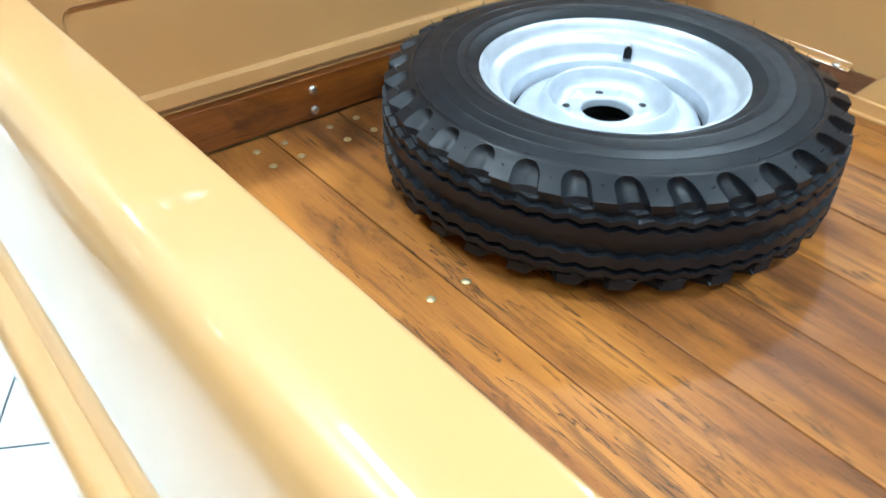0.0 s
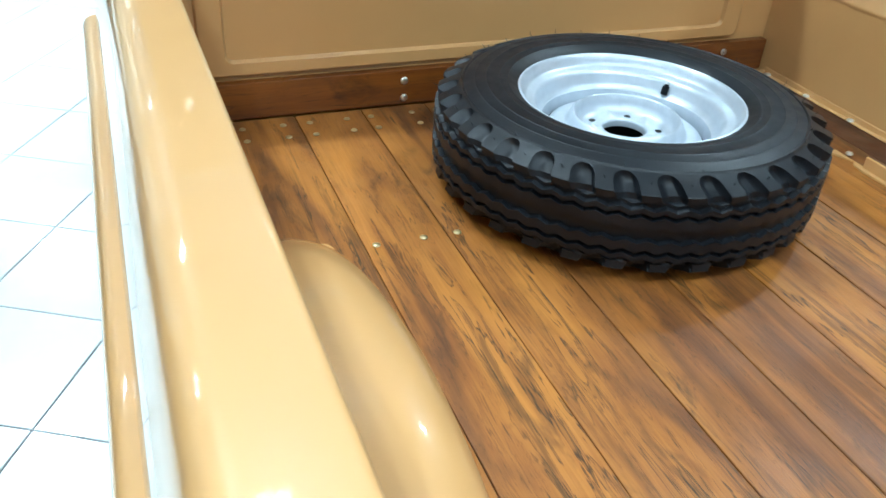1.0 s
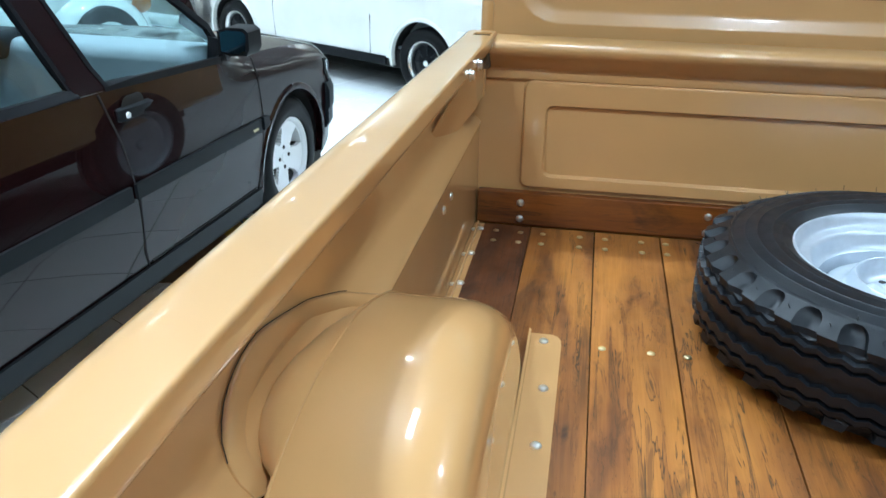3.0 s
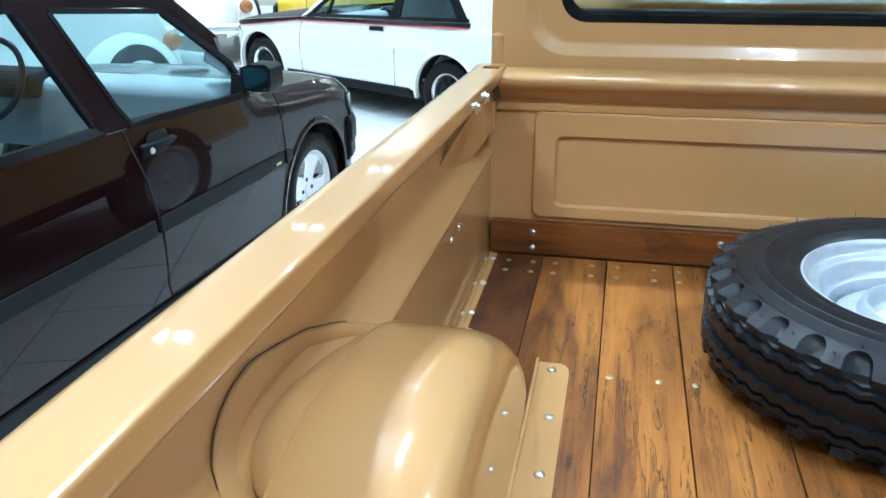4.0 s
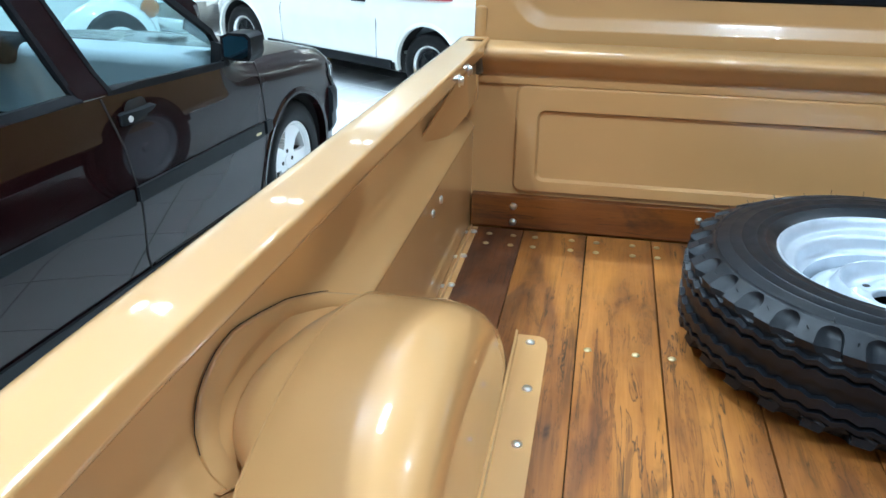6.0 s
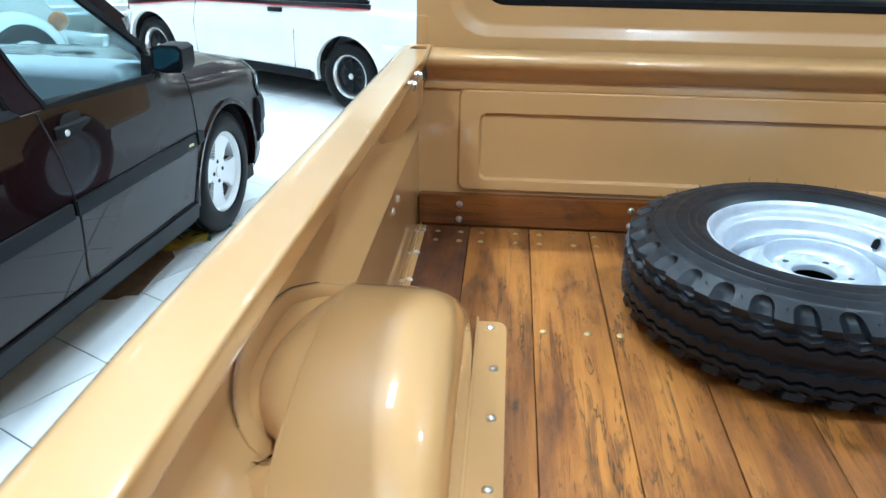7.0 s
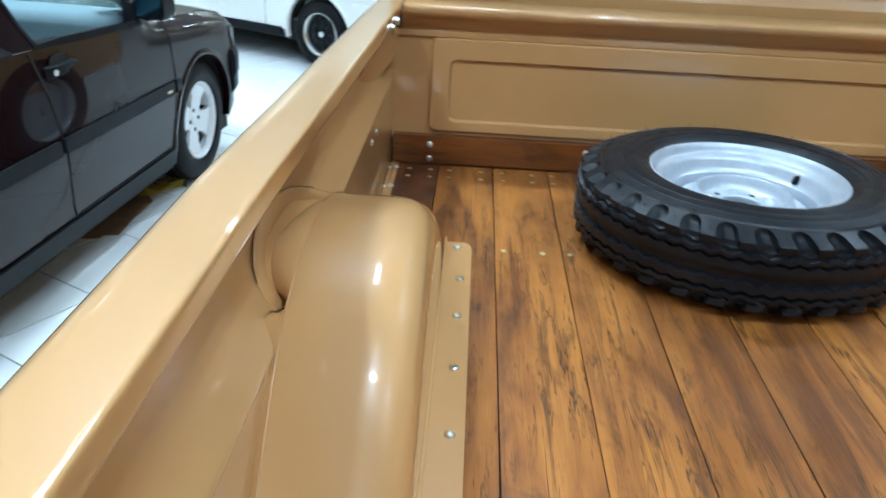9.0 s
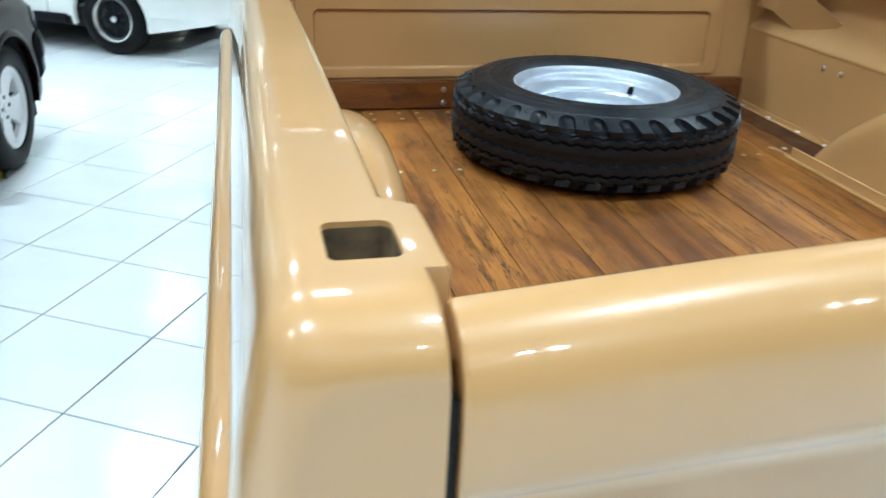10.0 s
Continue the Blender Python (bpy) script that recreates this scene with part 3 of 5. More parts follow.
def wheel_arch(s):
    bm = bmesh.new()
    loops = []
    for y0, z0, ny, nz in tub_line():
        row = []
        for x, dr in ((0.809, 0.0), (0.80, 0.0), (0.70, 0.0), (0.683, -0.002), (0.664, -0.008), (0.648, -0.018), (0.636, -0.032), (0.629, -0.050), (0.6265, -0.075)):
            z = z0 + nz * dr
            if x > 0.805 and y0 < -0.80:
                x = 0.801
            row.append((s * x, y0 + ny * dr, max(z, BF - 0.01)))
        row.append((s * 0.624, row[-1][1], BF - 0.01))
        loops.append(row)
    loft(loops, closed=False, caps=False, bm=bm)
    tub = part("wheel_arch", bm, TAN, truck, "rounded tan painted inner wheel arch", angle=60)
    # outer part of the tub, from the seam to the pressed rim in the side wall
    # both edges of the rim: a long slope at the front, a tight bow at the back, a tail that runs out on the ledge
    rim_in = even([(0.847, -0.80, 0.880), (0.847, -0.90, 0.944), (0.847, -1.00, 0.994), (0.847, -1.10, 1.032), (0.847, -1.18, 1.050), (0.847, -1.238, 1.053), (0.847, -1.287, 1.041), (0.847, -1.315, 1.018), (0.847, -1.322, 0.990), (0.845, -1.312, 0.966), (0.836, -1.322, 0.966), (0.820, -1.355, 0.984), (0.807, -1.388, 1.000)], 120)
    rim_out = even([(0.854, -0.78, 0.888), (0.854, -0.90, 0.962), (0.854, -1.00, 1.013), (0.854, -1.10, 1.052), (0.854, -1.18, 1.074), (0.854, -1.24, 1.088), (0.854, -1.285, 1.085), (0.854, -1.322, 1.070), (0.854, -1.344, 1.044), (0.854, -1.352, 1.012), (0.854, -1.350, 0.990), (0.850, -1.346, 0.971), (0.842, -1.344, 0.957), (0.828, -1.362, 0.953), (0.811, -1.400, 0.966)], 120)
    for p in rim_in + rim_out:
        p.x = min(p.x, wall_x(p.y, p.z) - 0.001)
    tail_ = radians(145)

    def turn_of(y, z):
        return math.atan2(z - 0.80, y + 1.10)

    def fan(points, turns):
        a = [turn_of(p[1], p[2]) for p in points]
        return [Vector([float(np.interp(q, a, [p[k] for p in points])) for k in range(3)]) for q in turns]

    def sink(p, depth):
        return p + Vector((0, -1.10 - p.y, 0.78 - p.z)).normalized() * depth * min(max((tail_ - turn_of(p.y, p.z)) / radians(9), 0.0), 1.0)

    # between the seam and the wall the tub falls away into the shade of the rim; behind the rim it lies on the ledge
    strip = bmesh.new()
    loops = []
    for y, z, ny, nz in tub_line(160):
        if not (y < -0.80 and z > BF):
            continue
        a, q = Vector((0.801, y, z)), turn_of(y, z)
        b = fan(rim_in, [q])[0] if q < tail_ else Vector((max(wall_x(y, z - 0.005) + 0.002, 0.8088), y, z - 0.005))
        loops.append([(s * p[0], p[1], p[2]) for p in (a, sink(a.lerp(b, 0.2), 0.001), sink(a.lerp(b, 0.4), 0.005), sink(a.lerp(b, 0.6), 0.012), sink(a.lerp(b, 0.8), 0.022), sink(a.lerp(b, 0.94), 0.033), sink(b, 0.038) + Vector((0.004, 0, 0)))])
    loft(loops, closed=False, caps=False, bm=strip)
    part("arch_flank", strip, TAN, tub, angle=60)
    turns = np.radians(np.linspace(18, 144.5, 46))
    rim_in, rim_out = fan(rim_in, turns), fan(rim_out, turns)
    # flange screwed to the deck
    y0, y1 = -0.535, -1.765
    fl = bmesh.new()
    outline = [(0.622, y0), (0.582, y0), (0.572, y0 - 0.006), (0.566, y0 - 0.018), (0.564, y0 - 0.04), (0.564, y1 + 0.03), (0.575, y1), (0.622, y1)]
    off = 0.0 if s < 0 else 0.045
    if s > 0:
        outline = [(x + off, y) for x, y in outline]
        outline[0], outline[-1] = (0.6275, y0), (0.6275, y1)
        outline = [(0.6275, y0 + 0.06), (0.605, y0 + 0.055)] + outline[1:]
    loft([[(s * x, y, z) for x, y in outline] for z in (BF + 0.001, BF + 0.005)], bm=fl)
    flange = part("arch_flange", fl, TAN, tub, smooth=False)
    rib = bmesh.new()
    loft([[(s * 0.6205, y, BF + 0.004), (s * 0.6205, y, BF + 0.03), (s * 0.6245, y, BF + 0.032), (s * 0.628, y, BF + 0.004)] for y in (y0 - 0.03, y1 + 0.03)], bm=rib)
    part("weld_lip", rib, TAN, tub)
    for y in (-0.563, -0.719, -0.875, -1.055, -1.237, -1.396, -1.56, -1.72):
        bolt(tub, s * (0.587 + (off if s > 0 else 0) - (0.0 if y < -0.6 else -0.01)), y + (0.06 if s > 0 else 0), BF + 0.005, brass=False)
    # pressed rim where the arch meets the upper side
    ring, gap = bmesh.new(), bmesh.new()
    loops, edge = [], []
    for a, b, q in zip(rim_out, rim_in, turns):
        k = min(max((tail_ - q) / radians(9), 0.15), 1.0)
        w = (b - a).normalized() * 0.003 * k
        lift = Vector((-0.006 * k, 0, 0))
        loops.append([(s * p.x, p.y, p.z) for p in (a + Vector((0.008, 0, 0)), a + lift * 0.4, a + w + lift, b - w + lift * 0.6, b, sink(b, 0.038) + Vector((0.004, 0, 0)), sink(b, 0.030) + Vector((0.012, 0, 0)))])
        edge.append((s * (a.x - 0.0015), a.y - w.y * 0.5, a.z - w.z * 0.5))
    loft(loops, bm=ring)
    rim_ = part("arch_rim", ring, TAN, tub, angle=60)
    tube(edge[16:-2], 0.0006, 6, gap)
    part("rim_gap", gap, DARK, rim_)
    seam = bmesh.new()
    pts = [(s * 0.801, y + ny * 0.0005, z + nz * 0.0005) for y, z, ny, nz in tub_line()]
    tube([p for p in pts if p[2] > BF], 0.0016, 6, seam)
    part("weld_seam", seam, TAN, tub)
    return tub


arch_left, arch_right = wheel_arch(-1), wheel_arch(1)

# angle strips along the deck in front of the arches, brackets under the rail corners
for s in (-1, 1):
    strip = bmesh.new()
    for a, b, h in ((0.782, 0.8075, 0.003), ):
        box(*sorted((s * a, s * b)), -0.52, -0.012, BF + 0.001, BF + 0.004, 0.001, 1, bm=strip)
    box(*sorted((s * 0.7935, s * 0.797)), -0.52, -0.03, BF + 0.003, BF + 0.018, 0.001, 1, bm=strip)
    part("angle_strip", strip, TAN, truck)
    for y in (-0.05, -0.20, -0.355, -0.49):
        bolt(truck, s * 0.788, y, BF + 0.004, brass=False)
        bolt(truck, s * 0.803, y - 0.01, BF + 0.0045, brass=False).scale = (0.8,) * 3
    br = bmesh.new()
    upper = [(0.797, -0.018, 1.139), (0.7975, -0.150, 1.139), (0.7995, -0.165, 1.137), (0.857, -0.388, 1.026)]
    lower = [(0.797, -0.018, 1.036), (0.7975, -0.096, 1.036), (0.7995, -0.108, 1.028), (0.853, -0.205, 0.966)]
    loft([[(s * (u[0] + d), u[1], u[2]) for d in (0.0, 0.003)] + [(s * (w[0] + d), w[1], w[2]) for d in (0.003, 0.0)] for u, w in zip(upper, lower)], bm=br)
    box(*sorted((s * 0.795, s * 0.857)), -0.018, -0.012, 1.036, 1.12, 0.001, 1, bm=br)
    box(*sorted((s * 0.792, s * 0.800)), -0.024, -0.012, 1.036, 1.137, 0.002, 1, bm=br)
    part("corner_bracket", br, TAN, truck, angle=50)
    for x, y, z in ((0.7995, -0.072, 1.063), (0.8575, -0.372, 1.012)):
        part("bolt_hole", revolve([(0.0001, 0), (0.0065, 0.0), (0.007, -0.0008)], 12), DARK, truck).matrix_basis = pose(s * x, y, z, 0, -90 * s)
    for y, z in ((-0.255, 1.156), (-0.36, 1.157)):
        bolt(truck, s * 0.7778, y, z, 0, -90 * s, big=True)
    for y in (-0.378, -0.456):
        bolt(truck, s * 0.8085, y, 0.917, 0, -90 * s, brass=False)


# tailgate
def tailgate():
    prof = [(-2.082, 0.66), (-2.082, 1.05), (-2.080, 1.190), (-2.081, 1.202), (-2.085, 1.208), (-2.092, 1.211), (-2.106, 1.209), (-2.120, 1.201), (-2.131, 1.187), (-2.137, 1.165), (-2.137, 1.122),
            (-2.1355, 1.113), (-2.130, 1.104), (-2.1235, 1.097), (-2.1215, 1.086), (-2.1215, 0.80), (-2.137, 0.77), (-2.137, 0.66)]
    bm = bmesh.new()
    loops = []
    for x, k in ((-0.7608, 0.0030), (-0.7600, 0.0012), (-0.7575, 0.0), (-0.6, 0), (-0.4, 0), (-0.2, 0), (0, 0), (0.2, 0), (0.4, 0), (0.6, 0), (0.7575, 0.0), (0.7600, 0.0012), (0.7608, 0.0030)):
        loops.append([(x, -2.11 + (y + 2.11) * (1 - k * 22), z - (k if z > 1.15 else 0) + min(max((z - 1.04) / 0.12, 0), 1) * (0.034 * (1 - (x / 0.76) ** 2) + 0.0010)) for y, z in prof])
    loft(loops, bm=bm)
    return part("tailgate", bm, TAN, truck, "closed tan steel tailgate", angle=50)


tailgate()


# cab: rear panel with its window, sides, roof
def cab():
    bm = bmesh.new()
    y0 = 0.085
    wide = rounded(-0.822, 0.822, 1.0, 1.80, 0.03)
    rows = [[bm.verts.new((x, y0 + 0.10 * max(z - 1.17, 0), z)) for x, z in wide]]
    for x, za, zb, r, dy in ((0.742, 1.188, 1.74, 0.10, 0.0), (0.735, 1.194, 1.735, 0.095, 0.001), (0.715, 1.214, 1.715, 0.085, 0.012), (0.705, 1.224, 1.705, 0.08, 0.014), (0.664, 1.262, 1.66, 0.065, 0.014), (0.655, 1.272, 1.65, 0.06, 0.017)):
        rows.append([bm.verts.new((px, y0 + 0.10 * max(pz - 1.17, 0) + dy, pz)) for px, pz in rounded(-x, x, za, zb, r)])
    last = rows[-1]
    rows.append([bm.verts.new((v.co.x, v.co.y + 0.03, v.co.z)) for v in last])
    for a, b in zip(rows, rows[1:]):
        for i in range(len(a)):
            j = (i + 1) % len(a)
            bm.faces.new((a[i], a[j], b[j], b[i]))
    body = part("cab", bm, TAN, truck, "tan painted cab back with a rubber-sealed window", angle=50)
    shell = bmesh.new()
    for s in (-1, 1):
        box(*sorted((s * 0.79, s * 0.822)), y0 + 0.004, 1.45, 0.5, 1.24, 0.012, 2, bm=shell)
        box(*sorted((s * 0.79, s * 0.818)), 0.15, 0.30, 1.24, 1.78, 0.01, 2, bm=shell)
        box(*sorted((s * 0.79, s * 0.818)), 1.25, 1.38, 1.24, 1.78, 0.01, 2, bm=shell)
    box(-0.818, 0.818, 0.16, 1.40, 1.77, 1.83, 0.025, 3, bm=shell)
    box(-0.80, 0.80, 1.40, 2.6, 0.45, 1.15, 0.06, 3, bm=shell)
    part("cab_shell", shell, TAN, body)
    seal = bmesh.new()
    ring = rounded(-0.655, 0.655, 1.272, 1.65, 0.06, 8)
    loops = []
    for x, z in ring:
        yy = y0 + 0.10 * (z - 1.17) + 0.017
        dx, dz = (-x / 0.655 * 0.012, -(z - 1.461) / 0.19 * 0.012)
        loops.append([(x - dx * 0.5, yy - 0.001, z - dz * 0.5), (x - dx * 0.1, yy - 0.008, z - dz * 0.1), (x + dx, yy - 0.007, z + dz), (x + dx * 1.3, yy + 0.004, z + dz * 1.3), (x, yy + 0.012, z)])
    loops.append(loops[0])
    loft(loops, caps=False, bm=seal)
    part("window_seal", seal, PLASTIC, body, "black rubber seal")
    g = bmesh.new()
    loft([[(x * 0.985, y0 + 0.10 * (z - 1.17) + 0.02 + d, 1.461 + (z - 1.461) * 0.95) for x, z in ring] for d in (0, 0.004)], bm=g)
    part("rear_window", g, GLASS, body)
    return body


cab()
seat = bmesh.new()
box(-0.70, 0.70, 0.22, 0.75, 0.75, 0.95, 0.05, 3, bm=seat)
box(-0.70, 0.70, 0.20, 0.34, 0.90, 1.28, 0.05, 3, bm=seat)
part("bench_seat", seat, PLASTIC, truck)
part("dashboard", box(-0.78, 0.78, 1.15, 1.39, 1.0, 1.22, 0.04, 3), TAN, truck)
part("chassis", box(-0.60, 0.60, -2.0, 2.4, 0.36, 0.6, 0.01), DARK, truck)


# ---- tyres and rims ----
def lug_tyre(R, ri, width, lugs=32):
    """A cross-ply truck tyre lying flat, axis z, from 0 to width: wavy ribs in the middle, blocks with scoops between them on the shoulders."""
    bm = bmesh.new()
    h = width / 2
    # steps round one lug, close together at the walls of the scoop, which lies in the middle half
    STEPS = (0, 0.06, 0.12, 0.18, 0.225, 0.25, 0.265, 0.29, 0.33, 0.38, 0.44, 0.5, 0.56, 0.62, 0.67, 0.71, 0.735, 0.75, 0.775, 0.82, 0.88, 0.94)
    half = [(ri, 0.86), (ri + 0.008, 0.925), (ri + 0.020, 0.972), (ri + 0.0215, 0.984), (ri + 0.024, 0.982), (ri + 0.0255, 0.980), (ri + 0.036, 0.997), (ri + 0.0375, 1.006), (ri + 0.0395, 1.003), (ri + 0.041, 0.999), (ri + 0.062, 0.996), (ri + 0.064, 1.008), (ri + 0.0665, 0.993), (ri + 0.084, 0.968), (ri + 0.0855, 0.975), (ri + 0.0875, 0.962), (ri + 0.100, 0.935),
            (ri + 0.1060, 0.915), (ri + 0.1080, 0.933), (ri + 0.1105, 0.928), (ri + 0.1125, 0.898)]
    # radius, height, depth of the scoop, its slant
    shoulder = [(R - 0.0455, 0.885, 0.0, 0.0), (R - 0.041, 0.868, 0.35, 0.0), (R - 0.035, 0.845, 0.75, 0.01), (R - 0.026, 0.805, 1.0, 0.03), (R - 0.016, 0.760, 1.05, 0.06), (R - 0.0055, 0.712, 1.1, 0.09), (R - 0.0045, 0.700, 1.1, 0.095),
                (R - 0.0050, 0.672, 1.05, 0.11), (R - 0.0060, 0.62, 0.95, 0.13), (R - 0.0070, 0.565, 0.75, 0.14)]
    ribs = [(0.545, 1), (0.48, 1), (0.465, 0), (0.385, 0), (0.37, 1), (0.315, 1), (0.30, 0), (0.13, 0), (0.115, 1), (0.06, 1)]

    def flank(p, turned):
        """(radius, height, turn within the lug) down one flank; the scoop's outline bends the steps along with it."""
        out = [(r, z * h, 0.0) for r, z in half]
        wave = abs(2 * ((2 * p) % 1) - 1) * 2 - 1
        ph = (p + turned) % 1
        off = abs(ph - 0.5)
        side = 1 if ph > 0.5 else -1
        for r, z, w, slant in shoulder:
            gap = 0.09 + 0.20 * min(w, 1.0) ** 0.7
            bent = off * gap / 0.25 if off < 0.25 else gap + (off - 0.25) * (0.5 - gap) / 0.25
            # one wall of the scoop is steep, the other runs out in a bowl
            t = min(max((0.25 - off) / (0.07 if side > 0 else 0.25), 0.0), 1.0)
            d = w * math.sin(t * math.pi / 2)
            out.append((r - 0.0140 * d, z * h - 0.0105 * d * (1 if z > 0.69 else 0.2), side * (bent - off) + slant * 1.2))
        for z, deep in ribs:
            out.append((R - 0.003 * max(0, z - 0.3) - (0.010 if deep else 0.0), z * h + wave * 0.0034, 0.0))
        return out

    rows = []
    for lug in range(lugs):
        for p in STEPS:
            whole = flank(p, 0.0) + [(r, -z, a) for r, z, a in flank(p, 0.5)][::-1]
            rows.append([bm.verts.new((r * math.cos(2 * math.pi * (lug + p + a) / lugs), r * math.sin(2 * math.pi * (lug + p + a) / lugs), h + z)) for r, z, a in whole])
    n = len(rows)
    m = len(rows[0])
    for k in range(n):
        a, b = rows[k], rows[(k + 1) % n]
        for i in range(m):
            j = (i + 1) % m
            bm.faces.new((a[i], b[i], b[j], a[j]))
    return bm


spare = thing("spare_wheel", "black lug-tread tyre on silver steel rim lying on wooden deck", "wheel", pose(0.052, -0.461, BF + 0.001, 0, 0, 17))
W = 0.203
part("tyre", lug_tyre(0.379, 0.2185, W), RUBBER, spare, "black rubber tyre with block shoulder lugs", angle=36)


def steel_rim():
    bm = bmesh.new()
    top = W - 0.0135
    prof = [(0.2205, top - 0.012), (0.2215, top - 0.004), (0.2195, top), (0.2155, top + 0.001), (0.211, top - 0.003), (0.2075, top - 0.011), (0.205, top - 0.019), (0.200, top - 0.0225),
            (0.189, top - 0.024), (0.1835, top - 0.027), (0.180, top - 0.034), (0.176, top - 0.048), (0.171, top - 0.056), (0.165, top - 0.060), (0.163, top - 0.075), (0.1625, top - 0.100), (0.165, 0.05), (0.180, 0.035), (0.205, 0.03), (0.219, 0.012)]
    revolve(prof, 96, bm)
    return bm


rim = part("rim", steel_rim(), SILVER, spare, "silver painted steel rim", angle=40)
disc = bmesh.new()
d0 = W - 0.088
dprof = [(0.1585, d0 - 0.030), (0.1575, d0 - 0.012), (0.152, d0 - 0.003), (0.143, d0 + 0.003), (0.133, d0 + 0.006), (0.123, d0 + 0.006), (0.117, d0 + 0.009), (0.113, d0 + 0.019), (0.109, d0 + 0.028), (0.105, d0 + 0.031), (0.101, d0 + 0.029),
         (0.0985, d0 + 0.016), (0.094, d0 + 0.003), (0.084, d0 - 0.003), (0.076, d0 - 0.004), (0.066, d0 - 0.003), (0.056, d0 + 0.0), (0.047, d0 + 0.002), (0.0435, d0 + 0.001), (0.042, d0 - 0.004), (0.0425, d0 - 0.014)]
revolve(dprof, 96, disc)
for v in disc.verts:
    r, a = math.hypot(v.co.x, v.co.y), math.atan2(v.co.y, v.co.x)
    if 0.052 < r < 0.088:
        lobe = max(0.0, math.cos(5 * a)) ** 2
        v.co.z += 0.016 * lobe * math.exp(-((r - 0.070) / 0.010) ** 2)
disc_ob = part("wheel_disc", disc, SILVER, rim, angle=60)
for k in range(5):
    a = radians(72 * k + 36)
    part("bolt_hole", revolve([(0.0001, 0.0), (0.0066, 0.0), (0.0072, -0.001)], 14), DARK, disc_ob).matrix_basis = pose(0.069 * math.cos(a), 0.069 * math.sin(a), d0 - 0.0018)
part("wheel_well", revolve([(0.0001, 0.02), (0.16, 0.02), (0.162, 0.10)], 32), DARK, rim)
v_ = bmesh.new()
tube([(0, 0, -0.012), (0, 0, 0.0), (0, 0.001, 0.006)], 0.0075, 10, v_)
tube([(0, 0.001, 0.005), (0, 0.0015, 0.011)], 0.0045, 10, v_)
valve_ = part("valve", v_, PLASTIC, rim, "black rubber valve with a metal cap")
a = math.atan2(0.092, 0.153) - radians(17)
valve_.matrix_basis = pose(0.174 * math.cos(a), 0.174 * math.sin(a), W - 0.055, -18, 0, math.degrees(a) - 90)
part("valve_cap", tube([(0, 0.0015, 0.010), (0, 0.002, 0.015)], 0.005, 10), CHROME, valve_)
# moulding hairs left on the rubber
hairs = bmesh.new()
rng = random.Random(5)
for k in range(96):
    a = 2 * math.pi * (k // 3 + (0.04, 0.35, 0.7)[k % 3] + rng.random() * 0.1) / 32
    if k % 3 == 0:
        r, z, out, up = 0.352, W * 0.905, 0.7, 0.8
    elif k % 3 == 1:
        if rng.random() < 0.45:
            continue
        r, z, out, up = 0.329, W * 0.96, 0.2, 1.0
    else:
        if rng.random() < 0.6:
            continue
        r, z, out, up = 0.374, W * 0.80, 1.0, 0.2
    p = Vector((r * math.cos(a), r * math.sin(a), z - 0.003))
    d = Vector((out * math.cos(a + rng.uniform(-.5, .5)), out * math.sin(a + rng.uniform(-.5, .5)), up)).normalized() * rng.uniform(0.007, 0.014)
    tube([p, p + d * 0.6, p + d + Vector((0.001, 0.002, 0))], 0.0007, 4, hairs)
tagged(part("rubber_hair", hairs, RUBBER, spare), kind="stuff")


# raised marks on the sidewall: small outlined bars
for a0, r0, wa, hr in ((-72, 0.292, 9.5, 0.020), (-52, 0.290, 3.2, 0.016), (-47.5, 0.290, 3.2, 0.016), (-41, 0.290, 3.2, 0.016), (-36.5, 0.290, 3.2, 0.016), (-18, 0.292, 7, 0.018), (150, 0.292, 16, 0.022), (178, 0.292, 6, 0.016), (65, 0.290, 14, 0.02)):
    ring_ = []
    for da, dr in ((-1, -1), (-0.33, -1), (0.33, -1), (1, -1), (1, 1), (0.33, 1), (-0.33, 1), (-1, 1), (-1, -1)):
        r, a = r0 + dr * hr / 2, radians(a0 - 17 + da * wa / 2)
        t = (r - (0.2185 + 0.048)) / 0.052
        ring_.append((r * math.cos(a), r * math.sin(a), W / 2 * (2.0 - 0.062 * max(t, 0) ** 1.3) - 0.0002))
    mark = tube(ring_, 0.0011, 5)
    part("sidewall_mark", mark, RUBBER, spare)


